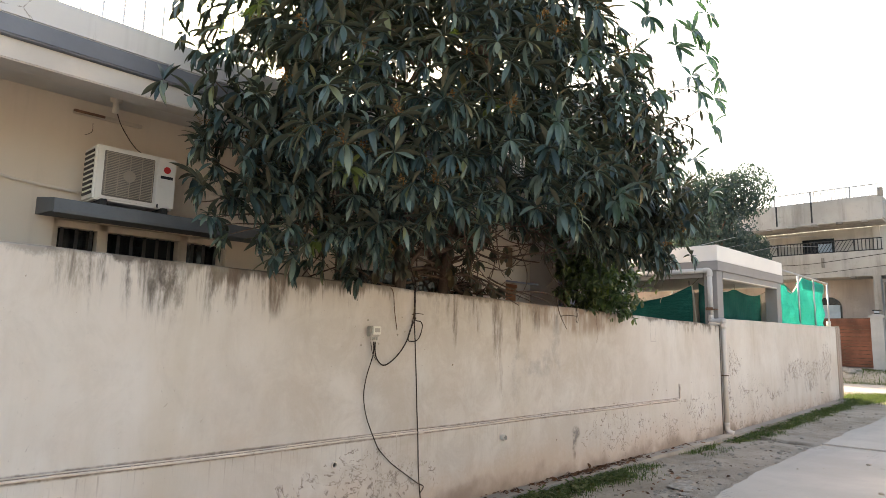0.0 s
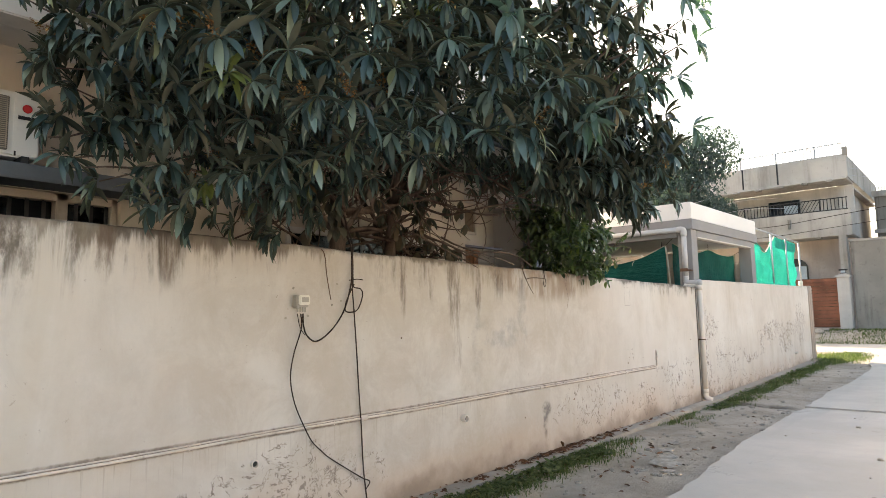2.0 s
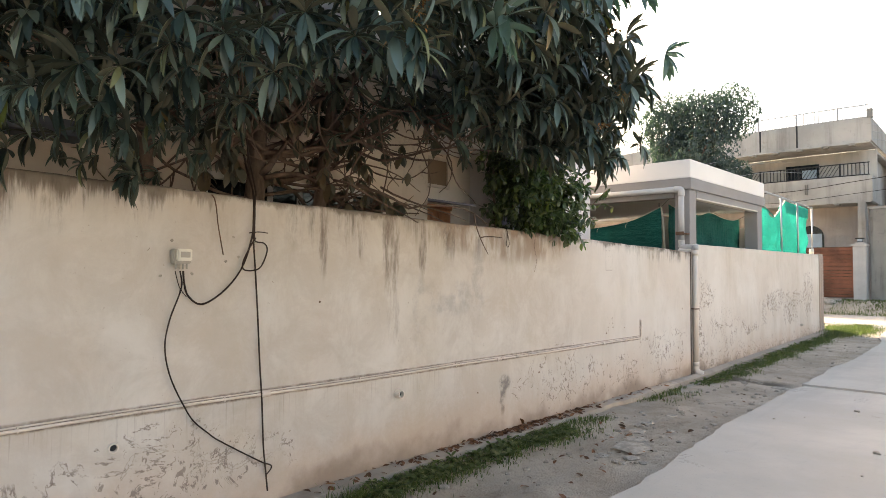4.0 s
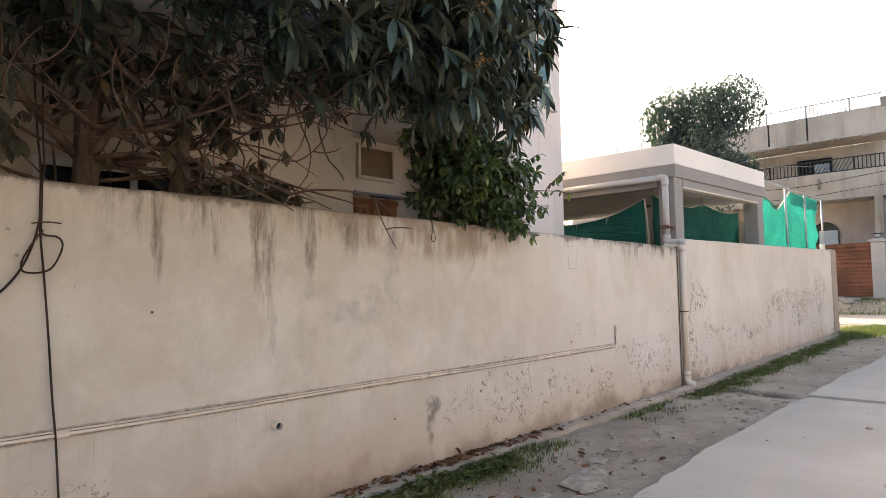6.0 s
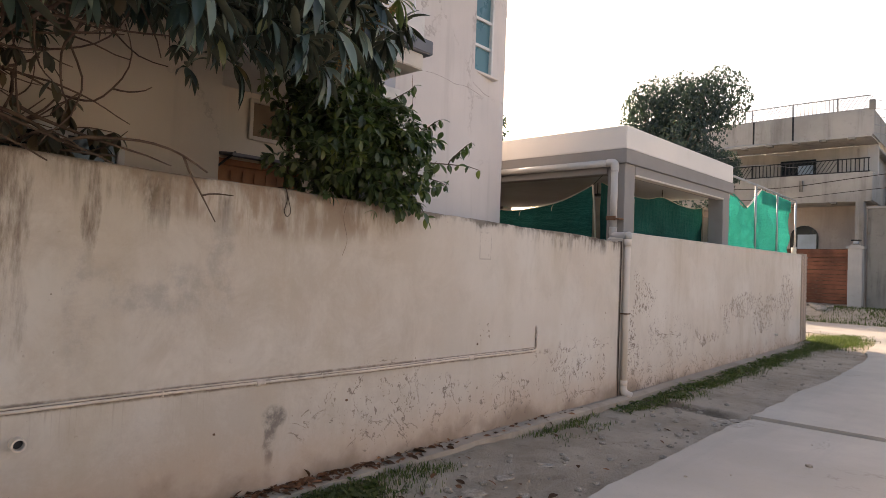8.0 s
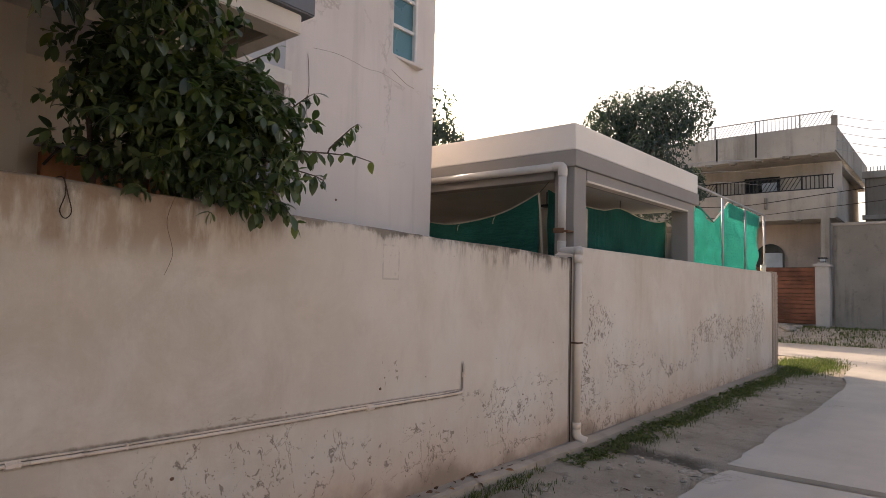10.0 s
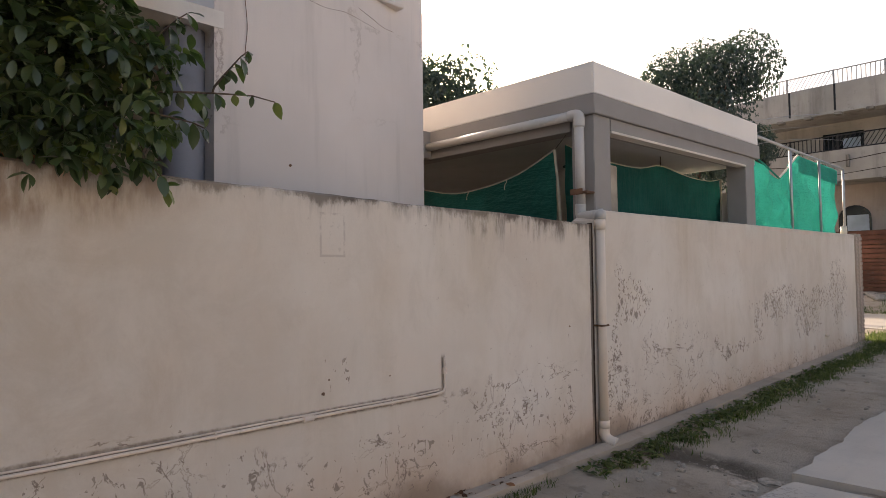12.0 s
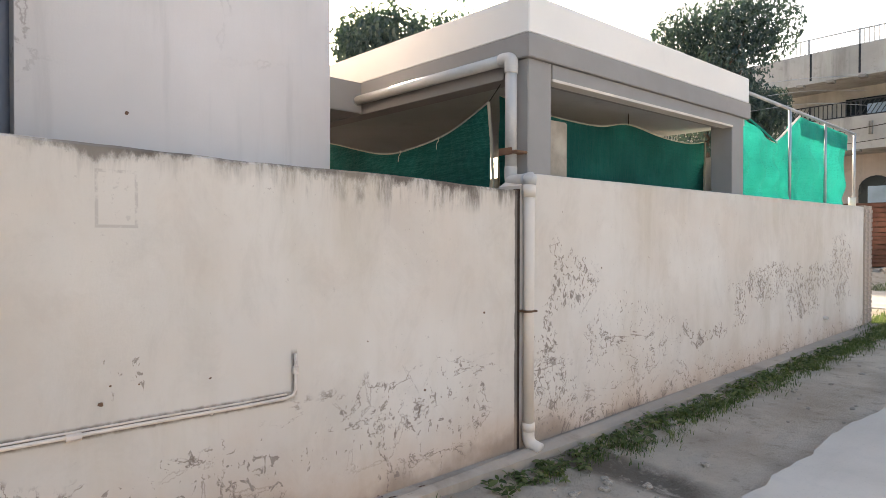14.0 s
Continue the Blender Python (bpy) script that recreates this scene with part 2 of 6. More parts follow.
    if second:
        zone = most(m, m.math("MULTIPLY", m.step(zb, 0.12, 0.5, 1.0, 0.0), 0.7), blob(m, yb, zb, 12.0, 1.15, 0.2, 0.45), blob(m, yb, zb, 12.3, 1.25, 0.45, 0.28), blob(m, yb, zb, 11.95, 0.7, 0.2, 0.45), blob(m, yb, zb, 12.2, 0.35, 0.35, 0.3),
                    m.math("MULTIPLY", blob(m, yb, zb, 13.3, 0.7, 1.0, 0.5), 0.6), blob(m, yb, zb, 16.8, 1.08, 1.5, 0.28), blob(m, yb, zb, 15.5, 0.85, 0.28, 0.35), blob(m, yb, zb, 17.8, 0.75, 0.8, 0.3),
                    blob(m, yb, zb, 19.3, 1.1, 0.75, 0.7), blob(m, yb, zb, 14.6, 0.62, 0.8, 0.12), blob(m, y, zb, 18.2, 1.05, 1.6, 0.22), blob(m, y, zb, 16.3, 0.95, 0.8, 0.16))
        cut = m.math("SUBTRACT", 0.70, m.math("MULTIPLY", zone, 0.155))
    else:
        zone = most(m, blob(m, yb, zb, 9.3, 0.35, 0.9, 0.3), blob(m, yb, zb, 8.84, 0.86, 0.1, 0.06), blob(m, yb, zb, 10.7, 0.45, 1.0, 0.45), blob(m, yb, zb, 7.8, 0.45, 1.0, 0.4), blob(m, yb, zb, 3.4, 0.4, 1.1, 0.3), blob(m, yb, zb, 8.9, 0.95, 0.12, 0.1))
        cut = m.math("SUBTRACT", 0.71, m.math("MULTIPLY", zone, 0.115))
    peel = m.step(flake, cut, m.math("ADD", cut, 0.012))
    base = m.mix(m.math("MULTIPLY", peel, 0.85), base, m.mix(m.noise(20), (0.13, 0.095, 0.072), (0.36, 0.295, 0.245)))
    # torn paint edges that follow wandering lines
    tear = m.noise(1.25 if second else 1.6, 9, 0.64, m.scaled(1, 0.9, 1.25), 0.6)
    torn = m.math("MULTIPLY", m.step(m.math("ABSOLUTE", m.math("SUBTRACT", tear, 0.5)), 0.003, 0.011, 1.0, 0.0), m.math("MULTIPLY", m.step(zone, 0.1, 0.6), m.step(m.noise(6.0, 5, 0.7), 0.42, 0.52)))
    base = m.mix(m.math("MULTIPLY", torn, 0.8), base, (0.20, 0.15, 0.12))
    # hairline cracks
    crack = m.voronoi(2.6, m.scaled(1, 1, 0.9), "DISTANCE_TO_EDGE")
    wob = m.math("ADD", crack, m.math("MULTIPLY", m.math("SUBTRACT", m.noise(5, 6, 0.75), 0.5), 0.34))
    line = m.math("MULTIPLY", m.step(m.math("ABSOLUTE", wob), 0.0, 0.012, 1.0, 0.0), m.math("MULTIPLY", zone, m.step(m.noise(2.0), 0.45, 0.6)))
    base = m.mix(m.math("MULTIPLY", line, 0.65), base, (0.22, 0.165, 0.13))
    m.color(base)
    h = m.math("ADD", m.math("MULTIPLY", m.noise(55, 6, 0.7), 0.25), m.math("ADD", m.math("MULTIPLY", m.noise(5, 4), 0.8), m.math("MULTIPLY", peel, -0.9)))
    m.bump(h, 0.32, 0.012)
    return m.m


def cracked_paint(name, c, crackc, amount=0.7, scale=1.5):
    """Painted plaster with a net of cracks and weathering."""
    m = Mat(name, 0.88, 0.0, 0.15)
    x, y, z = m.xyz()
    col = m.mix(m.step(m.noise(0.6, 5), 0.35, 0.7), tuple(v * 0.88 for v in c), c)
    streak = m.math("MULTIPLY", m.step(m.noise(1.6, 6, 0.6, m.scaled(4, 4, 0.35)), 0.52, 0.75), 0.3)
    col = m.mix(streak, col, tuple(v * 0.6 for v in c))
    e = m.voronoi(scale, None, "DISTANCE_TO_EDGE")
    w = m.math("ADD", e, m.math("MULTIPLY", m.math("SUBTRACT", m.noise(5, 6, 0.7), 0.5), 0.2))
    line = m.math("MULTIPLY", m.step(m.math("ABSOLUTE", w), 0.0, 0.012, 1.0, 0.0), m.step(m.noise(0.9), 0.42, 0.62))
    m.color(m.mix(m.math("MULTIPLY", line, amount), col, crackc))
    m.bump(m.math("ADD", m.noise(40, 5, 0.7), m.math("MULTIPLY", line, -2.0)), 0.2, 0.006)
    return m.m


def weathered_concrete(name, c, dark, streaks=0.55):
    m = Mat(name, 0.93, 0.0, 0.15)
    col = m.mix(m.step(m.noise(0.35, 6, 0.6), 0.35, 0.68), tuple(v * 0.8 for v in c), tuple(min(1, v * 1.12) for v in c))
    run = m.step(m.noise(1.0, 7, 0.65, m.scaled(1.6, 1.6, 0.16)), 0.48, 0.72)
    col = m.mix(m.math("MULTIPLY", run, streaks), col, dark)
    col = m.mix(m.math("MULTIPLY", m.step(m.noise(3.5, 8, 0.7), 0.55, 0.7), 0.3), col, dark)
    m.color(col)
    m.bump(m.noise(16, 8, 0.7), 0.35, 0.02)
    return m.m


def leaf_mat(name, *stops, rough=0.38, through=0.28):
    """Leaves: shades from leaf to leaf, a sheen, and light that comes through."""
    m = Mat(name, rough, 0.0, 0.6 if rough < 0.6 else 0.15)
    col = m.ramp(m.island(), *stops)
    col = m.mix(m.math("MULTIPLY", m.noise(30, 3), 0.3), col, (0.02, 0.025, 0.012))
    m.color(col)
    tr = m.t.nodes.new("ShaderNodeBsdfTranslucent")
    lit = m.mix(1.0, col, (1.3, 1.9, 0.85), "MULTIPLY")
    m.put(tr.inputs["Color"], lit)
    mx = m.t.nodes.new("ShaderNodeMixShader")
    mx.inputs[0].default_value = through
    m.t.links.new(m.b.outputs[0], mx.inputs[1])
    m.t.links.new(tr.outputs[0], mx.inputs[2])
    m.t.links.new(mx.outputs[0], m.t.nodes["Material Output"].inputs["Surface"])
    return m.m


def bark(name, c):
    m = Mat(name, 0.95, 0.0, 0.1)
    n = m.noise(9, 8, 0.7, m.scaled(1, 1, 0.3))
    m.color(m.mix(m.step(n, 0.3, 0.7), tuple(v * 0.5 for v in c), tuple(v * 1.3 for v in c)))
    m.bump(n, 0.6, 0.02)
    return m.m


def dirt_mat():
    m = Mat("lane_dirt", 0.97, 0.0, 0.08)
    x, y, z = m.xyz()
    n = m.noise(1.1, 8, 0.65)
    col = m.mix(m.step(n, 0.33, 0.68), (0.43, 0.35, 0.27), (0.62, 0.53, 0.43))
    rut = m.noise(1.6, 5, 0.6, m.scaled(3.2, 0.35, 1))
    col = m.mix(m.math("MULTIPLY", m.step(rut, 0.5, 0.68), 0.5), col, (0.50, 0.435, 0.36))
    col = m.mix(m.math("MULTIPLY", m.step(m.noise(5, 8, 0.72), 0.54, 0.66), 0.5), col, (0.27, 0.215, 0.165))
    col = m.mix(m.math("MULTIPLY", m.step(m.noise(28, 4, 0.7), 0.6, 0.72), 0.5), col, (0.42, 0.39, 0.35))
    damp = m.math("MULTIPLY", blob(m, m.math("ADD", x, m.math("MULTIPLY", m.noise(2.5), 0.3)), y, -3.45, 12.0, 0.75, 0.3), m.step(m.noise(4, 6, 0.7), 0.3, 0.5))
    col = m.mix(m.math("MULTIPLY", damp, 0.75), col, (0.075, 0.056, 0.04))
    m.color(col)
    m.bump(m.math("ADD", m.noise(14, 8, 0.72), m.math("MULTIPLY", m.noise(60, 4), 0.6)), 1.0, 0.07)
    return m.m


def road_mat():
    m = Mat("road_concrete", 0.9, 0.0, 0.2)
    col = m.mix(m.step(m.noise(0.45, 6, 0.6), 0.35, 0.7), (0.42, 0.375, 0.32), (0.515, 0.465, 0.40))
    col = m.mix(m.math("MULTIPLY", m.step(m.noise(2.3, 8, 0.68), 0.5, 0.66), 0.4), col, (0.42, 0.385, 0.345))
    col = m.mix(m.math("MULTIPLY", m.step(m.noise(1.3, 5, 0.6, m.scaled(2.5, 0.3, 1)), 0.52, 0.7), 0.25), col, (0.33, 0.305, 0.275))
    col = m.mix(m.math("MULTIPLY", m.step(m.noise(60, 3), 0.62, 0.72), 0.3), col, (0.25, 0.23, 0.21))
    e = m.voronoi(0.55, None, "DISTANCE_TO_EDGE")
    w = m.math("ADD", e, m.math("MULTIPLY", m.math("SUBTRACT", m.noise(4, 6, 0.7), 0.5), 0.25))
    line = m.math("MULTIPLY", m.step(m.math("ABSOLUTE", w), 0.0, 0.006, 1.0, 0.0), m.step(m.noise(0.5), 0.5, 0.6))
    m.color(m.mix(m.math("MULTIPLY", line, 0.6), col, (0.13, 0.115, 0.1)))
    m.bump(m.math("ADD", m.noise(45, 6, 0.7), m.noise(7, 5)), 0.25, 0.01)
    return m.m


def cloth_mat(name, c, bright, through):
    """Woven shade net: fine weave, creases, light through it."""
    m = Mat(name, 0.75, 0.0, 0.2)
    col = m.mix(m.step(m.noise(1.4, 5), 0.35, 0.7), c, bright)
    weave = m.math("ADD", m.math("SINE", m.math("MULTIPLY", m.xyz()[1], 700.0)), m.math("SINE", m.math("MULTIPLY", m.xyz()[2], 700.0)))
    col = m.mix(m.step(weave, 0.6, 1.6, 0.0, 0.25), col, tuple(v * 0.5 for v in c))
    m.color(col)
    m.bump(m.math("ADD", m.math("ADD", m.noise(4, 5, 0.6, m.scaled(1, 3, 0.6)), m.noise(3, 4, 0.6, m.scaled(1, 0.7, 5.0))), m.math("MULTIPLY", weave, 0.015)), 0.8, 0.06)
    tr = m.t.nodes.new("ShaderNodeBsdfTranslucent")
    m.put(tr.inputs["Color"], col)
    mx = m.t.nodes.new("ShaderNodeMixShader")
    mx.inputs[0].default_value = through
    m.t.links.new(m.b.outputs[0], mx.inputs[1])
    m.t.links.new(tr.outputs[0], mx.inputs[2])
    m.t.links.new(mx.outputs[0], m.t.nodes["Material Output"].inputs["Surface"])
    return m.m


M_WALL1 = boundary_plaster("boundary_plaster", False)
M_WALL2 = boundary_plaster("flaking_plaster", True)
M_HOUSE = cracked_paint("house_cream_paint", (0.66, 0.58, 0.49), (0.3, 0.25, 0.2), 0.3, 0.6)
M_TOWER = cracked_paint("tower_white_paint", (0.66, 0.605, 0.575), (0.26, 0.21, 0.18), 0.6, 0.8)
M_PARAPET = cracked_paint("parapet_white_paint", (0.72, 0.70, 0.67), (0.28, 0.25, 0.22), 0.85, 2.6)
M_BAND = simple("grey_band_paint", (0.17, 0.18, 0.20), 0.8, var=0.2, scale=3)
M_CREAM = simple("eave_cream_paint", (0.58, 0.53, 0.47), 0.85, var=0.14, scale=2.5)
M_SOFFIT = simple("soffit_white", (0.62, 0.59, 0.55), 0.9, var=0.1, scale=2)
M_SHADE = simple("window_shade_grey", (0.115, 0.125, 0.135), 0.85, var=0.25, scale=4)
M_CARGREY = simple("carport_grey_paint", (0.265, 0.247, 0.235), 0.8, var=0.1, scale=2.5, dirty=0.12)
# White underside with the shade below the roof put into its base colour.
M_CARSOFFIT = simple("carport_white_shaded", (0.40, 0.40, 0.40), 0.9, var=0.1, scale=2)
M_CARWHITE = simple("carport_white_paint", (0.74, 0.70, 0.655), 0.82, var=0.05, scale=1.6, dirty=0.08)
M_COLUMN = simple("column_grey_paint", (0.22, 0.22, 0.245), 0.75, var=0.12, scale=3)
# Pale pipe, its base colour lowered for the shade under the carport's overhang.
M_PVC = simple("shade_greyed_pvc", (0.45, 0.43, 0.405), 0.45, var=0.08, scale=5, bump=0.05, spec=0.4)
M_PVC_WALL = simple("painted_pvc", (0.66, 0.565, 0.475), 0.6, var=0.08, scale=5, bump=0.1, dirty=0.12)
M_CONDUIT = simple("painted_conduit", (0.66, 0.55, 0.465), 0.95, var=0.12, scale=8, spec=0.04, dirt=(0.16, 0.10, 0.07), dirty=0.7)
M_CABLE = simple("black_cable", (0.05, 0.034, 0.027), 0.95, var=0.3, scale=20, spec=0.05)
M_RUST = simple("rusty_iron", (0.14, 0.075, 0.045), 0.85, var=0.4, scale=18)
M_IRON = simple("dark_iron", (0.035, 0.035, 0.037), 0.6, 0.3, var=0.3, scale=12)
M_WHITEIRON = simple("white_painted_iron", (0.72, 0.72, 0.72), 0.5, var=0.1, scale=8)
# White iron given a grey colour, as it looks dark against bright sky.
M_BACKLIT_IRON = simple("backlit_white_iron", (0.33, 0.33, 0.33), 0.6, var=0.15, scale=8)
M_STEEL = simple("galvanised_steel", (0.40, 0.40, 0.40), 0.42, 0.7, var=0.15, scale=9)
M_ACWHITE = simple("ac_white_enamel", (0.70, 0.685, 0.65), 0.42, var=0.06, scale=4, bump=0.03, spec=0.45)
M_ACGRILLE = simple("ac_grille_grey", (0.17, 0.155, 0.14), 0.6, var=0.2, scale=10)
M_BLACK = simple("black_plastic", (0.02, 0.02, 0.022), 0.5, var=0.2, scale=10)
M_RED = simple("red_mark", (0.5, 0.03, 0.03), 0.5, var=0.1)
M_GREYPL = simple("meter_grey", (0.36, 0.315, 0.26), 0.5, var=0.12, scale=14)
M_METERWHITE = simple("meter_white", (0.66, 0.60, 0.50), 0.5, var=0.1, scale=14)
M_GLASS_DARK = glass_mat("dark_window_glass", (0.012, 0.014, 0.017))
M_GLASS_TEAL = glass_mat("teal_painted_glass", (0.055, 0.145, 0.17), 0.25)
M_FRAME = simple("cream_window_frame", (0.50, 0.44, 0.37), 0.6, var=0.12, scale=6)
M_FRAMEWHITE = simple("white_window_frame", (0.66, 0.64, 0.61), 0.55, var=0.12, scale=6)
M_DOORWOOD = simple("carved_door_wood", (0.30, 0.125, 0.055), 0.55, var=0.3, scale=7)
M_GATEWOOD = simple("rust_brown_gate_planks", (0.21, 0.08, 0.045), 0.65, var=0.45, scale=3.0, dirty=0.6)
M_DIRT = dirt_mat()
M_ROAD = road_mat()
M_APRON = weathered_concrete("apron_concrete", (0.42, 0.345, 0.275), (0.13, 0.105, 0.085), 0.4)
M_STONE = simple("grey_stone", (0.34, 0.29, 0.235), 0.95, var=0.3, scale=9, bump=0.5)
M_BRICK = simple("brick", (0.36, 0.285, 0.235), 0.95, var=0.3, scale=9, bump=0.5)
M_CONC = weathered_concrete("balcony_concrete", (0.40, 0.38, 0.345), (0.13, 0.12, 0.105), 0.5)
M_CONC2 = weathered_concrete("raw_cement_wall", (0.27, 0.25, 0.22), (0.045, 0.04, 0.035), 1.0)
M_FARWALL = weathered_concrete("far_wall_paint", (0.50, 0.475, 0.44), (0.25, 0.235, 0.215), 0.35)
M_FARPINK = weathered_concrete("far_wall_pink", (0.46, 0.40, 0.36), (0.22, 0.2, 0.18), 0.4)
M_LEAF = leaf_mat("loquat_leaves", (0.0, (0.017, 0.038, 0.036)), (0.3, (0.036, 0.070, 0.066)), (0.65, (0.100, 0.160, 0.142)), (0.92, (0.20, 0.255, 0.205)), (0.985, (0.24, 0.25, 0.11)), (1.0, (0.19, 0.10, 0.04)), rough=0.40, through=0.2)
M_LEAF_FELT = leaf_mat("felted_leaf_undersides", (0.0, (0.048, 0.058, 0.044)), (0.6, (0.088, 0.096, 0.073)), (1.0, (0.15, 0.14, 0.10)), rough=0.85, through=0.1)
M_LEAF_OLD = leaf_mat("old_leaves", (0.0, (0.05, 0.05, 0.038)), (0.6, (0.095, 0.085, 0.06)), (1.0, (0.15, 0.095, 0.05)), rough=0.5, through=0.2)
M_LEAF2 = leaf_mat("shrub_leaves", (0.0, (0.036, 0.056, 0.027)), (0.5, (0.074, 0.104, 0.045)), (0.9, (0.125, 0.155, 0.062)), (1.0, (0.17, 0.18, 0.05)), rough=0.34)
M_LEAF_LIGHT = leaf_mat("young_leaves", (0.0, (0.085, 0.115, 0.03)), (1.0, (0.17, 0.18, 0.05)), rough=0.42, through=0.32)
# Distance haze is mixed into these leaf colours: paler and bluer than near leaves.
M_LEAF_FAR = leaf_mat("hazy_far_leaves", (0.0, (0.055, 0.078, 0.084)), (0.6, (0.088, 0.115, 0.118)), (1.0, (0.125, 0.15, 0.148)), rough=0.8, through=0.2)
M_DRY = leaf_mat("dry_flower_heads", (0.0, (0.17, 0.075, 0.035)), (0.5, (0.30, 0.14, 0.06)), (1.0, (0.40, 0.27, 0.13)), rough=0.8, through=0.2)
M_LITTER = leaf_mat("fallen_leaves", (0.0, (0.075, 0.036, 0.02)), (0.6, (0.18, 0.075, 0.04)), (1.0, (0.33, 0.15, 0.08)), rough=0.8, through=0.1)
M_GRASS = leaf_mat("verge_grass", (0.0, (0.055, 0.07, 0.024)), (0.5, (0.11, 0.128, 0.045)), (0.85, (0.175, 0.175, 0.072)), (1.0, (0.28, 0.24, 0.13)), rough=0.6, through=0.35)
M_BARK = bark("loquat_bark", (0.15, 0.112, 0.088))
M_TWIG = bark("bare_twigs", (0.15, 0.105, 0.08))
M_NET = cloth_mat("dark_green_net", (0.005, 0.078, 0.064), (0.010, 0.125, 0.10), 0.3)
M_TARP = cloth_mat("turquoise_tarpaulin", (0.008, 0.24, 0.185), (0.012, 0.34, 0.265), 0.26)
M_HEM = simple("net_hem", (0.42, 0.40, 0.31), 0.8, var=0.15, scale=12)
# Pale blue base colour draws the sky reflected in window glass.
M_SKYPANE = glass_mat("sky_coloured_pane", (0.35, 0.42, 0.48), 0.05)
M_TERRA = simple("lamp_black", (0.03, 0.03, 0.03), 0.5)


# ---- mesh helpers ----
def mesh_of(name, bm, material, smooth=False):
    me = bpy.data.meshes.new(name)
    if smooth:
        for f in bm.faces:
            f.smooth = True
    bm.to_mesh(me)
    bm.free()
    me.materials.append(material)
    return me


def part(name, bm, material, parent=None, label="", smooth=False):
    """Links a bmesh as one mesh object, under a thing if one is given."""
    ob = new(name, mesh_of(name, bm, material, smooth))
    if parent is not None:
        ob.parent = parent
    if label:
        ob["label"] = label
    return ob


def raw(name, verts, faces, material, parent=None, label="", smooth=False):
    me = bpy.data.meshes.new(name)
    me.from_pydata([tuple(v) for v in verts], [], faces)
    if smooth:
        me.polygons.foreach_set("use_smooth", [True] * len(me.polygons))
    me.materials.append(material)
    ob = new(name, me)
    if parent is not None:
        ob.parent = parent
    if label:
        ob["label"] = label
    return ob


def thing(name, label, category, group="", kind="", at=None):
    """An empty that holds a thing's parts; its parts are given in world places."""
    ob = new(name)
    ob.empty_display_size = 0.1
    return tagged(ob, label, category, group, kind)


def box(bm, x0, x1, y0, y1, z0, z1, bevel=0.0):
    r = bmesh.ops.create_cube(bm, size=1.0)
    vs = r["verts"]
    bmesh.ops.scale(bm, vec=(x1 - x0, y1 - y0, z1 - z0), verts=vs)
    bmesh.ops.translate(bm, vec=((x0 + x1) / 2, (y0 + y1) / 2, (z0 + z1) / 2), verts=vs)
    if bevel:
        es = list({e for v in vs for e in v.link_edges})
        bmesh.ops.bevel(bm, geom=es, offset=bevel, segments=2, affect="EDGES", clamp_overlap=True)
    return bm


def boxed(x0, x1, y0, y1, z0, z1, bevel=0.0):
    return box(bmesh.new(), x0, x1, y0, y1, z0, z1, bevel)


def tube(bm, pts, radii, sides=8, caps=True):
    """A tapered tube along points."""
    pts = [Vector(p) for p in pts]
    if not isinstance(radii, (list, tuple)):
        radii = [radii] * len(pts)
    rings, up = [], Vector((0.31, 0.17, 0.93))
    for i, p in enumerate(pts):
        d = (pts[min(i + 1, len(pts) - 1)] - pts[max(i - 1, 0)]).normalized()
        a = d.cross(up)
        if a.length < 1e-3:
            a = d.cross(Vector((1, 0, 0)))
        a.normalize()
        b = d.cross(a)
        rings.append([bm.verts.new(p + (a * math.cos(k * 2 * math.pi / sides) + b * math.sin(k * 2 * math.pi / sides)) * radii[i]) for k in range(sides)])
    for r, s in zip(rings, rings[1:]):
        for k in range(sides):
            bm.faces.new((r[k], r[(k + 1) % sides], s[(k + 1) % sides], s[k]))
    if caps:
        bm.faces.new(rings[0][::-1])
        bm.faces.new(rings[-1])
    return bm


def tubed(pts, radii, sides=8):
    return tube(bmesh.new(), pts, radii, sides)


def bend(pts, n=6):
    """A smooth line through points."""
    pts = [Vector(p) for p in pts]
    out = []
    for i in range(len(pts) - 1):
        p0, p1, p2, p3 = pts[max(i - 1, 0)], pts[i], pts[i + 1], pts[min(i + 2, len(pts) - 1)]
        for k in range(n):
            t = k / n
            out.append(0.5 * ((2 * p1) + (p2 - p0) * t + (2 * p0 - 5 * p1 + 4 * p2 - p3) * t * t + (3 * p1 - p0 - 3 * p2 + p3) * t ** 3))
    return out + [pts[-1]]


def prism(bm, outline, z0, z1):
    """A flat shape from an outline of (x, y), drawn up from z0 to z1."""
    lo = [bm.verts.new((x, y, z0)) for x, y in outline]
    hi = [bm.verts.new((x, y, z1)) for x, y in outline]
    n = len(outline)
    for i in range(n):
        bm.faces.new((lo[i], lo[(i + 1) % n], hi[(i + 1) % n], hi[i]))
    bm.faces.new(hi)
    bm.faces.new(lo[::-1])
    bmesh.ops.recalc_face_normals(bm, faces=bm.faces)
    return bm


# ---- ground, road, apron ----
def lift(y):
    """The lane climbs gently past the downpipe."""
    return 0.0155 * min(10.6, max(0.0, y - 12.0))


def ground_z(x, y):
    z = -0.015 + lift(y)
    if -4.3 < x < -2.4 and 0 < y < 24:
        z += 0.024 * noise.noise(Vector((x * 2.1, y * 1.3, 0))) + 0.016 * noise.noise(Vector((x * 7, y * 6, 3)))
        rut = math.exp(-((y - 11.95 - 0.15 * math.sin(3 * x)) / 0.16) ** 2) * (1 if -3.75 < x else 0.0)
        z -= 0.055 * rut
    rise = min(1, max(0, (y - 30.2) / 2.2))
    return z + 0.47 * rise * rise * (3 - 2 * rise)


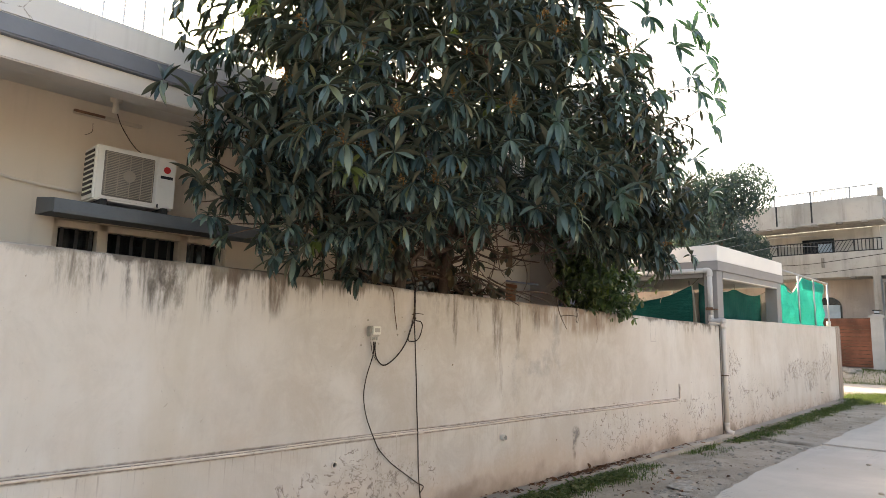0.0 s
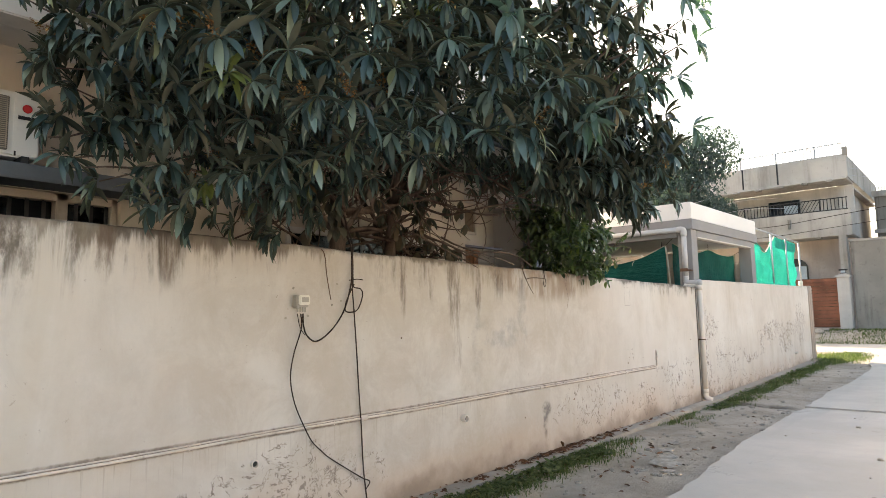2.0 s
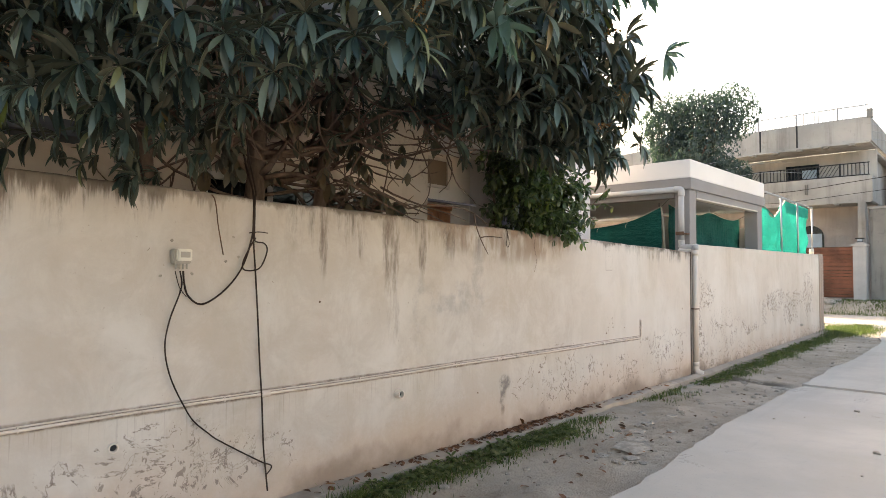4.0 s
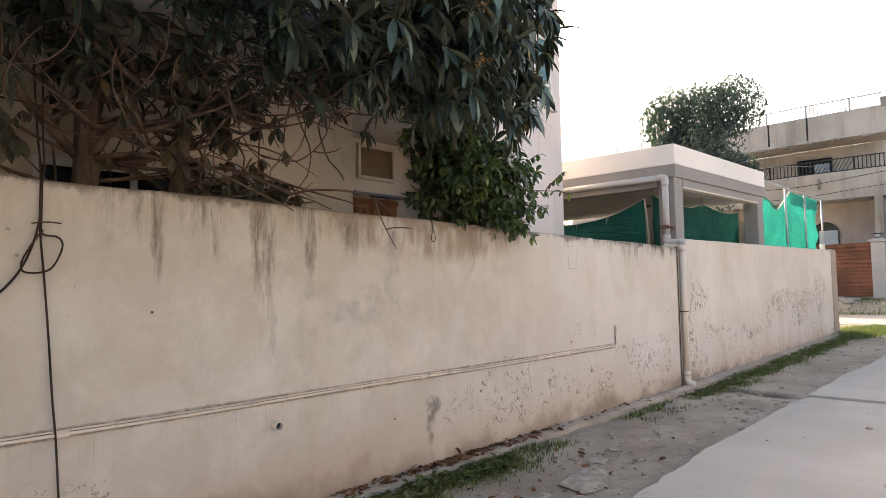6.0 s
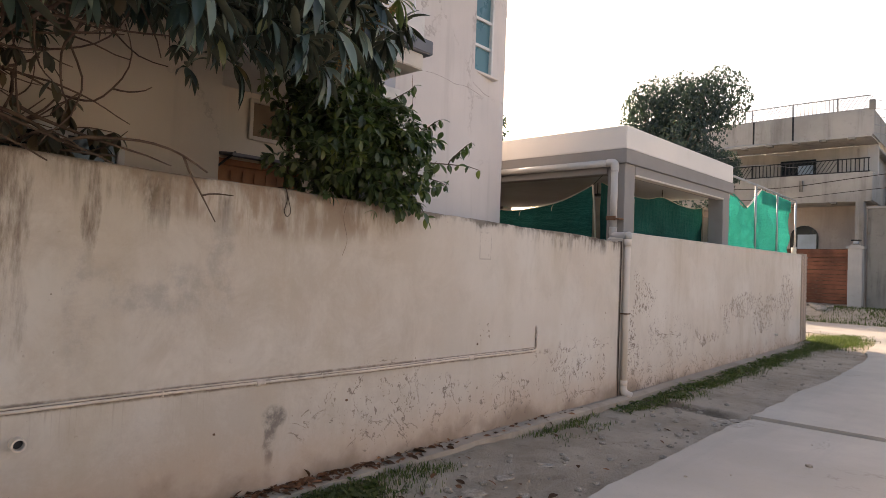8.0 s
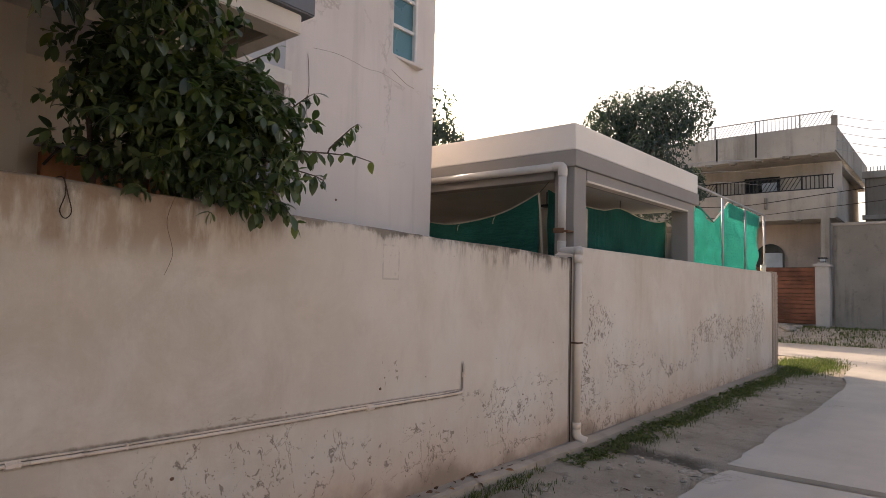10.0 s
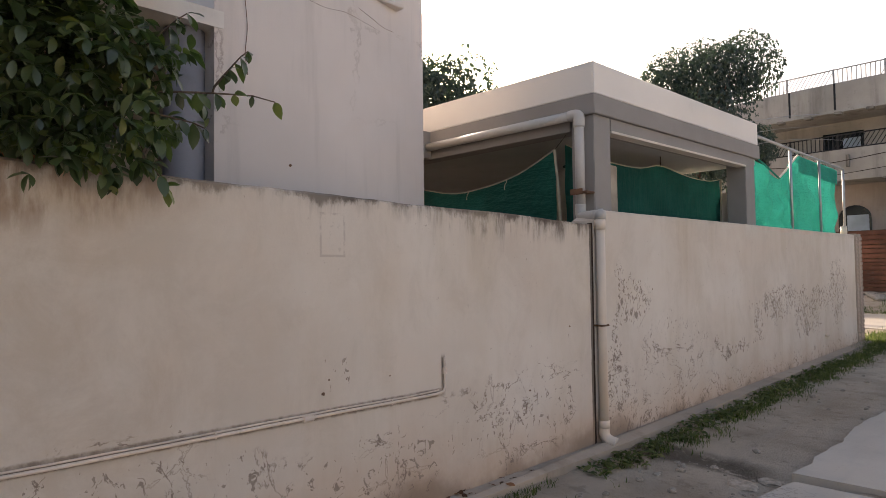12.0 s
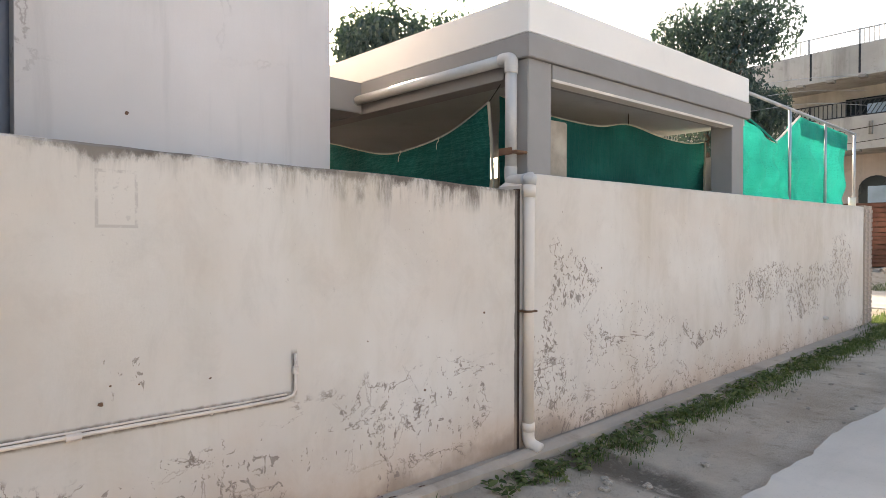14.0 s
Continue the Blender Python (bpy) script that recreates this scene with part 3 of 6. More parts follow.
def spread(a, b, step):
    n = max(1, round((b - a) / step))
    return [a + (b - a) * i / n for i in range(n)]


gx = spread(-400, -40, 90) + spread(-40, -4.4, 5) + spread(-4.4, -2.4, 0.07) + spread(-2.4, 8, 1.2) + spread(8, 40, 8) + spread(40, 400, 90) + [400]
gy = spread(-400, -40, 90) + spread(-40, 0, 8) + spread(0, 22, 0.08) + spread(22, 34, 0.35) + spread(34, 60, 5) + spread(60, 400, 90) + [400]
gv = [(x, y, ground_z(x, y)) for y in gy for x in gx]
W = len(gx)
gf = [(j * W + i, j * W + i + 1, (j + 1) * W + i + 1, (j + 1) * W + i) for j in range(len(gy) - 1) for i in range(W - 1)]
tagged(raw("ground", gv, gf, M_DIRT, smooth=True), "bare trodden earth of the lane with pebbles and ruts", "ground", kind="structure")


def raised(bm):
    for v in bm.verts:
        v.co.z += lift(v.co.y)
    return bm


def road_edge(y, base):
    return base + 0.07 * noise.noise(Vector((1.7, y * 0.9, 0))) + 0.035 * noise.noise(Vector((4.1, y * 3.7, 0))) + 0.015 * noise.noise(Vector((9.1, y * 11, 0)))


def slab(name, y0, y1, x_of, right, label):
    ys = [y0 + (y1 - y0) * i / 160 for i in range(161)]
    left = [(road_edge(y, x_of(y)), y) for y in ys]
    bm = prism(bmesh.new(), left + [(right, y1), (right, y0)], -0.06, 0.024)
    raised(bm)
    return tagged(part(name, bm, M_ROAD), label, "road", kind="structure")


slab("road", -14.0, 11.78, lambda y: -2.83 + 0.15 * min(1, max(0, (8.6 - y) / 2)) + 0.3 * max(0, y - 11.45) ** 2, 2.6, "pale cast concrete road slab with a broken edge")
slab("road", 11.98, 22.6, lambda y: -2.84 + 0.02 * (y - 12) - 0.12 * max(0, y - 18), 2.6, "pale cast concrete road slab beyond the broken joint")
bm = prism(bmesh.new(), [(-40, 24.2), (-4.8, 24.0), (-2.9, 22.7), (30, 22.7), (30, 29.4), (-40, 29.4)], -0.06, 0.012)
tagged(part("road", raised(bm), M_ROAD), "sunlit concrete cross street at the lane's end", "road", kind="structure")

ys = [-8 + i * 0.12 for i in range(242)]
bm = bmesh.new()
front = [(-4.145 + 0.022 * noise.noise(Vector((0, y * 1.9, 0))) + 0.012 * noise.noise(Vector((5, y * 8, 0))), y) for y in ys]
prism(bm, [(-4.33, y) for y in ys] + front[::-1], -0.08, 0.035)
tagged(part("apron", raised(bm), M_APRON), "narrow mortar apron along the wall's foot", "kerb", kind="structure")

# ---- boundary walls ----
def wall_top(y):
    return 2.125 - 0.0145 * max(0, min(y, 11.6)) + 0.012 * noise.noise(Vector((3, y * 1.1, 0))) + 0.006 * noise.noise(Vector((8, y * 5, 0)))


def wall_run(name, y0, y1, top, material, label):
    """A rendered wall with a slightly uneven face and coping edge."""
    n = int((y1 - y0) / 0.1)
    verts, faces = [], []
    zs = [-0.1, 0.25, 0.6, 0.95, 1.3, 1.6, 1.85]
    for i in range(n + 1):
        y = y0 + (y1 - y0) * i / n
        h = top(y)
        col = [(-4.32 + 0.005 * noise.noise(Vector((1, y * 0.8, z * 0.8))), y, z) for z in zs]
        col += [(-4.318, y, h - 0.012), (-4.33, y, h), (-4.53, y, h + 0.004), (-4.54, y, h - 0.01), (-4.54, y, -0.1)]
        verts += col
    k = len(zs) + 5
    for i in range(n):
        for j in range(k - 1):
            a = i * k + j
            faces.append((a, a + k, a + k + 1, a + 1))
    faces.append(tuple(range(k)))
    faces.append(tuple(range(n * k + k - 1, n * k - 1, -1)))
    ob = raw(name, verts, faces, material)
    return tagged(ob, label, "wall", kind="structure")


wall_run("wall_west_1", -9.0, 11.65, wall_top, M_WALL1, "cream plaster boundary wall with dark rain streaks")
wall_run("wall_west_2", 11.682, 20.58, lambda y: 2.085 + 0.009 * (y - 11.7) - 0.1 * max(0.0, 1 - (y - 11.68) / 0.2) + 0.004 * noise.noise(Vector((2, y, 0))), M_WALL2, "cream boundary wall with flaking paint")
# Near-black strips fill the open gap in place of the shade inside it.
part("joint_backing", boxed(-4.50, -4.42, 11.6505, 11.6815, -0.05, 1.95), M_CABLE)
joint = part("joint_line", boxed(-4.36, -4.3225, 11.6508, 11.6812, 0.0, 1.96), M_CABLE)
joint.parent = bpy.data.objects["joint_backing"]
tagged(bpy.data.objects["joint_backing"], "open joint between two walls, its shade drawn as dark strips", "joint", kind="structure")
tagged(part("wall_east", boxed(3.4, 3.6, -14, 21, -0.1, 2.0), M_CREAM), "plain plaster boundary wall across the lane", "wall", kind="structure")

# brick pier that ends the wall
pier = thing("gate_pier", "bare brick pier with mortar joints ending the wall", "pier")
part("core", boxed(-4.60, -4.315, 20.60, 21.05, -0.1, 2.19), M_APRON, pier)
brick_me = mesh_of("brick", boxed(-0.012, 0.012, -0.105, 0.105, -0.032, 0.032, 0.006), M_BRICK)
end_me = mesh_of("brick", boxed(-0.065, 0.065, -0.012, 0.012, -0.032, 0.032, 0.006), M_BRICK)
for r in range(26):
    for k in range(2):
        b = new("brick", brick_me)
        b.parent = pier
        b.location = (-4.31, 20.71 + 0.225 * k + (0.02 if r % 2 else -0.0), 0.15 + 0.078 * r)
    for k in range(2):
        b = new("brick", end_me)
        b.parent = pier
        b.location = (-4.385 - 0.145 * k - (0.015 if r % 2 else 0.0), 20.588, 0.15 + 0.078 * r)

# ---- pipes and fittings on the wall ----
conduit = thing("wall_conduit", "painted thin conduit clipped along the wall", "conduit")
line = [(-4.302, y, 0.775 - 0.0042 * y + 0.004 * math.sin(y * 2.3)) for y in [-8.5 + 0.5 * i for i in range(37)]]
end_y = 9.81
line = [p for p in line if p[1] < end_y - 0.1] + [(-4.302, end_y - 0.06, 0.737), (-4.302, end_y - 0.015, 0.745), (-4.302, end_y, 0.775), (-4.302, end_y, 0.968)]
part("pipe", tubed(line, 0.0092, 8), M_CONDUIT, conduit, smooth=True)
upper = [(x - 0.008, y, z + 0.016) for x, y, z in line[:-4]] + [(-4.308, end_y - 0.05, 0.757)]
part("pipe", tubed(upper, 0.0055, 6), M_CONDUIT, conduit, smooth=True)
clip_me = mesh_of("clip", boxed(-0.014, 0.012, -0.005, 0.005, -0.014, 0.02, 0.002), M_CONDUIT)
for i in range(16):
    c = new("clip", clip_me)
    c.parent = conduit
    y = -7.6 + i * 1.13
    c.location = (-4.306, y, 0.776 - 0.0042 * y)
for y in (4.0, 6.6, 8.75):
    part("coupling", tubed([(-4.302, y - 0.03, 0.775 - 0.0042 * y), (-4.302, y + 0.03, 0.775 - 0.0042 * y)], 0.018, 8), M_CONDUIT, conduit)
part("coupling", tubed([(-4.302, end_y, 0.86), (-4.302, end_y, 0.90)], 0.017, 8), M_CONDUIT, conduit)


def stub(y, z, r, out, label):
    t = thing("drain_stub", label, "drain pipe", "weep pipes in the wall")
    bm = bmesh.new()
    outer = [(r * math.cos(a), r * math.sin(a)) for a in [i * math.pi / 7 for i in range(14)]]
    rings = []
    for x, s in ((-4.34, 1.0), (-4.32 + out, 1.0), (-4.32 + out, 0.76), (-4.345, 0.74)):
        rings.append([bm.verts.new((x, y + u * s, z + v * s - (0.004 if x > -4.33 else 0))) for u, v in outer])
    for a, b in zip(rings, rings[1:]):
        for k in range(14):
            bm.faces.new((a[k], a[(k + 1) % 14], b[(k + 1) % 14], b[k]))
    part("sleeve", bm, M_PVC_WALL, t, smooth=False)
    part("bore", tubed([(-4.34, y, z), (-4.325 + out * 0.5, y, z)], r * 0.75, 12), M_BLACK, t, "dark bore")
    return t


stub(3.035, 0.588, 0.028, 0.02, "small broken weep pipe in the wall")
stub(5.246, 0.595, 0.034, 0.055, "short weep pipe standing out of the wall")
stub(18.57, 0.45, 0.026, 0.06, "short rusty pipe end in the flaking wall")

down = thing("downpipe", "cream painted PVC rainwater downpipe beside the wall joint", "drain pipe")
px, py = -4.272, 11.725
part("pipe", tubed([(px, py, 1.98), (px, py, 0.16)], 0.041, 14), M_PVC_WALL, down, smooth=True)
part("shoe", tubed(bend([(px, py, 0.19), (px, py, 0.12), (px + 0.03, py + 0.005, 0.075), (px + 0.10, py + 0.02, 0.05)], 4), 0.047, 14), M_PVC_WALL, down, smooth=True)
part("collar", tubed([(px, py, 0.17), (px, py, 0.235)], 0.048, 14), M_PVC_WALL, down, smooth=True)
part("collar", tubed([(px, py, 1.90), (px, py, 1.99)], 0.049, 14), M_PVC_WALL, down, smooth=True)
part("cap", tubed([(px, py, 1.99), (px, py + 0.01, 2.05), (px - 0.01, py + 0.012, 2.075)], [0.05, 0.052, 0.03], 14), M_PVC, down, smooth=True)
for z in (1.06,):
    part("strap", boxed(px - 0.05, px + 0.045, py - 0.062, py + 0.05, z - 0.008, z + 0.008, 0.003), M_RUST, down)

roofpipe = thing("roof_drain_pipe", "pale PVC drain pipe elbowing off the carport roof", "drain pipe")
ex, ey = -4.515, 11.80
part("pipe", tubed([(-6.62, 11.80, 2.985), (ex - 0.05, ey, 2.985)], 0.046, 14), M_PVC, roofpipe, smooth=True)
part("elbow", tubed(bend([(ex - 0.10, ey, 2.985), (ex - 0.03, ey, 2.982), (ex, ey, 2.955), (ex, ey, 2.87)], 5), 0.053, 14), M_PVC, roofpipe, smooth=True)
part("pipe", tubed([(ex, ey, 2.9), (ex, ey, 2.12)], 0.045, 14), M_PVC, roofpipe, smooth=True)
part("elbow", tubed(bend([(ex, ey, 2.15), (ex, ey, 2.06), (ex + 0.04, ey - 0.015, 2.035), (px - 0.03, py + 0.01, 2.03)], 5), 0.05, 14), M_PVC, roofpipe, smooth=True)
part("bracket", boxed(ex - 0.02, ex + 0.11, ey - 0.065, ey + 0.07, 2.245, 2.265, 0.004), M_RUST, roofpipe, "rusty iron bracket")
part("bracket", boxed(ex - 0.075, ex + 0.06, ey - 0.062, ey - 0.052, 2.235, 2.29, 0.004), M_RUST, roofpipe, "rusty iron bracket")

def wall_chip(x, y, z, size, material, label):
    """An uneven flake of broken plaster on a wall that faces the lane."""
    bm = bmesh.new()
    bmesh.ops.create_icosphere(bm, subdivisions=2, radius=1.0)
    for v in bm.verts:
        k = 1 + 0.55 * noise.noise(v.co * 1.7 + Vector((y * 7, z * 9, 0)))
        v.co = Vector((x + 0.004 * v.co.x, y + size * k * v.co.y, z + size * 0.8 * k * v.co.z))
    return tagged(part("wall_chip", bm, material), label, "chip", "chips in the wall")


# meter box and telephone cables
meter = thing("junction_box", "small pale cable junction box screwed to the wall", "junction box")
meter.location = (0, 0.042, -0.028)
part("body", boxed(-4.322, -4.268, 3.292, 3.40, 1.648, 1.735, 0.006), M_GREYPL, meter)
cover = part("cover", boxed(-4.268, -4.25, 3.305, 3.40, 1.665, 1.737, 0.006), M_METERWHITE, meter, "white cover with a faded label")
part("label", boxed(-4.2515, -4.2475, 3.325, 3.385, 1.685, 1.72, 0.001), M_GREYPL, cover)
for k in range(4):
    part("gland", tubed([(-4.285, 3.315 + 0.022 * k, 1.655), (-4.285, 3.315 + 0.022 * k, 1.615)], 0.006, 8), M_GREYPL, meter)
for y, z in ((3.345, 1.76), (3.28, 1.545), (3.475, 1.56), (3.70, 1.64), (3.79, 1.67), (3.75, 1.80)):
    wall_chip(-4.322, y, z, 0.012, M_STONE, "small chipped plug hole in the plaster")


def cable(pts, r, label, name="cable", material=None):
    return tagged(part(name, tubed(bend(pts, 7), r * 0.78, 6), material or M_CABLE, smooth=True), label, "cable")


cx = -4.296
cable([(-4.62, 3.92, 2.75), (-4.45, 3.90, 2.35), (-4.32, 3.885, 2.12), (cx, 3.88, 1.95), (cx, 3.87, 1.80), (cx, 3.80, 1.60), (cx, 3.68, 1.455), (cx, 3.535, 1.372), (cx, 3.445, 1.42), (cx, 3.415, 1.50), (cx + 0.015, 3.40, 1.575)], 0.0078, "thick black cable looping from the tree to the box")
cable([(-4.60, 3.96, 2.75), (-4.43, 3.92, 2.35), (-4.31, 3.90, 2.12), (cx, 3.889, 2.05), (cx, 3.882, 1.81), (cx, 3.902, 1.566), (cx, 3.926, 1.264), (cx, 3.947, 0.961), (cx, 3.968, 0.719), (cx, 3.985, 0.424), (cx, 4.005, 0.26), (cx + 0.02, 4.01, 0.12)], 0.007, "black cable dropping straight down the wall")
cable([(-4.61, 3.92, 2.75), (-4.44, 3.90, 2.3), (-4.31, 3.89, 2.08), (cx + 0.006, 3.885, 1.85), (cx + 0.008, 3.89, 1.78), (cx + 0.01, 3.96, 1.765), (cx + 0.01, 3.98, 1.71), (cx + 0.01, 3.925, 1.60), (cx + 0.01, 3.82, 1.585), (cx + 0.012, 3.80, 1.63), (cx + 0.012, 3.84, 1.72), (cx + 0.014, 3.89, 1.80)], 0.0065, "coil of black cable tied below the coping")
cable([(cx + 0.015, 3.38, 1.575), (cx, 3.40, 1.50), (cx, 3.385, 1.43), (cx, 3.33, 1.28), (cx, 3.306, 1.12), (cx, 3.345, 0.94), (cx + 0.008, 3.434, 0.75), (cx, 3.50, 0.655), (cx, 3.59, 0.572), (cx, 3.66, 0.515), (cx, 3.86, 0.385), (cx, 3.98, 0.31), (cx + 0.01, 4.045, 0.272), (cx + 0.01, 4.00, 0.22)], 0.006, "thin cable hanging in a bow to the ground")
cable([(-4.44, 3.59, 2.09), (cx, 3.597, 2.04), (cx, 3.63, 1.86), (cx, 3.668, 1.68)], 0.005, "short thin grey cable down from the coping", material=M_RUST)
cable([(cx + 0.012, 3.84, 1.83), (cx + 0.02, 3.91, 1.84), (cx + 0.03, 3.97, 1.835)], 0.0045, "wire tie round the cables")
cable([(cx + 0.015, 3.35, 1.575), (cx, 3.385, 1.48), (cx, 3.43, 1.42)], 0.0035, "thin wire below the junction box")
cable([(-4.44, 6.72, 2.04), (-4.31, 6.725, 2.035), (cx, 6.735, 1.96), (cx, 6.715, 1.88), (cx, 6.74, 1.845), (cx, 6.765, 1.88), (cx, 6.745, 1.96), (-4.31, 6.73, 2.035)], 0.0035, "small wire loop hanging over the coping")
cable([(-4.31, 7.27, 2.02), (cx - 0.01, 7.23, 1.88), (cx - 0.01, 7.27, 1.72), (cx - 0.01, 7.23, 1.60)], 0.0016, "dry stem hanging down the wall", name="stem", material=M_TWIG)
# weeds by the cable foot
def clump(name, cx_, cy_, r, n, h, material, label, seed):
    rng = random.Random(seed)
    V, F = [], []
    for _ in range(n):
        a, d = rng.uniform(0, 6.28), r * math.sqrt(rng.random())
        x, y = cx_ + d * math.cos(a), cy_ + d * math.sin(a) * 1.6
        blade(V, F, x, y, ground_z(x, y), h * rng.uniform(0.5, 1.2), rng)
    return tagged(raw(name, V, F, material), label, "weeds", kind="stuff")


def blade(V, F, x, y, z, h, rng, w=None):
    a = rng.uniform(0, 6.28)
    lean = rng.uniform(0.15, 1.3) * h
    w = w or rng.uniform(0.002, 0.0045)
    dx, dy = math.cos(a), math.sin(a)
    s = len(V)
    V += [(x - dy * w, y + dx * w, z - 0.01), (x + dy * w, y - dx * w, z - 0.01), (x + dx * lean * 0.35 + dy * w * 0.8, y + dy * lean * 0.35 - dx * w * 0.8, z + h * 0.6),
          (x + dx * lean * 0.35 - dy * w * 0.8, y + dy * lean * 0.35 + dx * w * 0.8, z + h * 0.6), (x + dx * lean, y + dy * lean, z + h * 0.95)]
    F += [(s, s + 1, s + 2, s + 3), (s + 3, s + 2, s + 4)]


# ---- carport ----
carport = thing("carport", "carport with grey columns, beam and white roof fascia", "carport")
part("roof_slab", boxed(-10.5, -4.42, 11.90, 15.93, 2.90, 3.10), M_CARSOFFIT, carport, "white underside greyed in its colour for shade")
bm = boxed(-10.5, -4.385, 11.85, 15.97, 3.172, 3.47, 0.008)
part("fascia", bm, M_CARWHITE, carport, "clean white fascia")
bm = boxed(-10.5, -4.375, 11.838, 16.00, 2.985, 3.17, 0.006)
part("beam_band", bm, M_CARGREY, carport, "projecting grey band")
part("lintel", boxed(-4.60, -4.405, 12.17, 15.68, 2.86, 2.983, 0.004), M_CARGREY, carport)
part("lintel_edge", boxed(-4.52, -4.398, 12.17, 15.56, 2.845, 2.868, 0.003), M_CREAM, carport)
part("side_lintel", boxed(-10.4, -4.66, 11.87, 12.07, 2.86, 2.983, 0.004), M_CARGREY, carport)
part("column", boxed(-4.65, -4.41, 11.875, 12.165, 1.9, 2.982, 0.006), M_CARGREY, carport)
part("column", boxed(-4.66, -4.41, 15.56, 15.88, 1.9, 2.982, 0.006), M_CARGREY, carport)
part("column", boxed(-9.4, -9.1, 15.56, 15.88, -0.1, 2.9, 0.006), M_CARGREY, carport)
part("back_wall", boxed(-10.6, -10.45, 11.5, 16.0, -0.1, 3.1), M_SOFFIT, carport)
# Unseen wall added to keep sun out; its height sets the brightness inside.
part("side_wall", boxed(-10.4, -4.68, 15.80, 15.90, -0.1, 2.55), M_SOFFIT, carport)
part("cross_beam", boxed(-7.4, -6.55, 11.15, 11.85, 2.86, 3.17, 0.006), M_CARGREY, carport)
part("stone_pillar", boxed(-5.3, -4.68, 12.5, 12.75, -0.1, 2.62, 0.01), M_STONE, carport, "rough stone clad pillar")
part("fan_hook", tubed([(-5.35, 12.9, 2.91), (-5.35, 12.9, 2.72)], 0.01, 6), M_IRON, carport)
part("fan_hook", boxed(-5.42, -5.28, 12.83, 12.97, 2.70, 2.73, 0.008), M_IRON, carport)


def drape(name, pts_top, bottom, along, folds, amp, material, label, nz=14, seed=0):
    """A cloth hanging from a sagging line, with folds that run down it."""
    top = bend(pts_top, 10)
    V, F = [], []
    for i, p in enumerate(top):
        for j in range(nz + 1):
            t = j / nz
            q = p.lerp(Vector((p.x, p.y, bottom)), t)
            wv = amp * (0.3 + t) * math.sin(folds * i / len(top) * 6.28 + 2.0 * noise.noise(Vector((i * 0.13, t * 2, seed)))) + amp * 1.2 * noise.noise(Vector((i * 0.25, t * 3, seed + 5)))
            wv += amp * 0.55 * math.sin(15 * t + 4 * noise.noise(Vector((i * 0.17, 0, seed)))) * min(1, 4 * t)
            V.append(q + Vector(along) * wv)
    k = nz + 1
    for i in range(len(top) - 1):
        for j in range(nz):
            a = i * k + j
            F.append((a, a + k, a + k + 1, a + 1))
    return raw(name, V, F, material, smooth=True), top


for ob in carport.children:
    for v in ob.data.vertices:
        v.co.z += lift(v.co.y)


net, top = drape("shade_net", [(-7.6, 12.0, 2.72), (-7.2, 12.0, 2.63), (-6.4, 12.0, 2.45), (-5.9, 12.0, 2.46), (-5.4, 12.0, 2.55), (-4.93, 12.0, 2.74)], 1.5, (0, 1, 0), 2.0, 0.012, M_NET, "")
tagged(net, "dark green shade net sagging across the carport side", "shade net", "green nets of the carport")
part("hem", tubed([p + Vector((0, -0.012, 0)) for p in top], 0.006, 5), M_HEM, net)
part("hem", tubed([(-4.925, 11.985, 2.74), (-4.89, 11.985, 2.4), (-4.86, 11.985, 1.9)], 0.014, 5), M_HEM, net)
part("tie", tubed(bend([(-4.93, 11.99, 2.74), (-4.82, 11.98, 2.83), (-4.74, 11.97, 2.90)], 4), 0.004, 5), M_CABLE, net)
for x, z in ((-5.55, 2.50), (-6.1, 2.44)):
    part("eyelet", tubed(bend([(x, 11.98, z + 0.02), (x + 0.015, 11.975, z - 0.01), (x - 0.01, 11.975, z - 0.04), (x - 0.015, 11.975, z - 0.09)], 3), 0.004, 5), M_HEM, net)
net, top = drape("shade_net", [(-4.80, 11.98, 2.77), (-4.80, 12.55, 2.70), (-4.82, 13.4, 2.70), (-4.82, 13.98, 2.785), (-4.82, 14.7, 2.73), (-4.82, 15.3, 2.73), (-4.82, 15.72, 2.79)], 1.5, (1, 0, 0), 1.5, 0.01, M_NET, "")
tagged(net, "dark green shade net hung behind the carport opening", "shade net", "green nets of the carport")
part("hem", tubed([p + Vector((0.014, 0, 0)) for p in top], 0.006, 5), M_HEM, net)
part("hem", tubed([(-4.80, 15.72, 2.79), (-4.80, 15.70, 2.4), (-4.80, 15.70, 1.9)], 0.012, 5), M_HEM, net)
part("tie", tubed([(-4.81, 13.98, 2.79), (-4.81, 13.98, 2.9)], 0.006, 5), M_CABLE, net)
part("tie", tubed([(-4.81, 15.72, 2.79), (-4.72, 15.80, 2.85)], 0.004, 5), M_CABLE, net)

# tarpaulin on its frame
tarp, top = drape("tarpaulin", [(-4.52, 16.03, 3.14), (-4.50, 16.5, 3.03), (-4.50, 17.1, 2.89), (-4.49, 17.4, 3.04), (-4.48, 17.94, 3.34), (-4.48, 18.6, 3.33), (-4.48, 19.4, 3.34), (-4.48, 20.15, 3.33)], 1.98, (1, 0, 0), 8.0, 0.045, M_TARP, "", nz=22, seed=3)
tagged(tarp, "bright turquoise tarpaulin with creases tied to the rail", "tarpaulin")
flap, top = drape("flap", [(-4.452, 17.94, 3.345), (-4.45, 18.6, 3.335), (-4.45, 19.4, 3.345), (-4.45, 20.15, 3.335)], 3.08, (1, 0, 0), 4.0, 0.010, M_TARP, "", nz=5, seed=9)
flap.parent = tarp
part("hem", tubed(bend([(-4.49, 17.1, 2.905), (-4.475, 17.4, 3.06), (-4.465, 17.94, 3.355)], 5), 0.016, 6), M_METERWHITE, tarp, "pale folded edge")
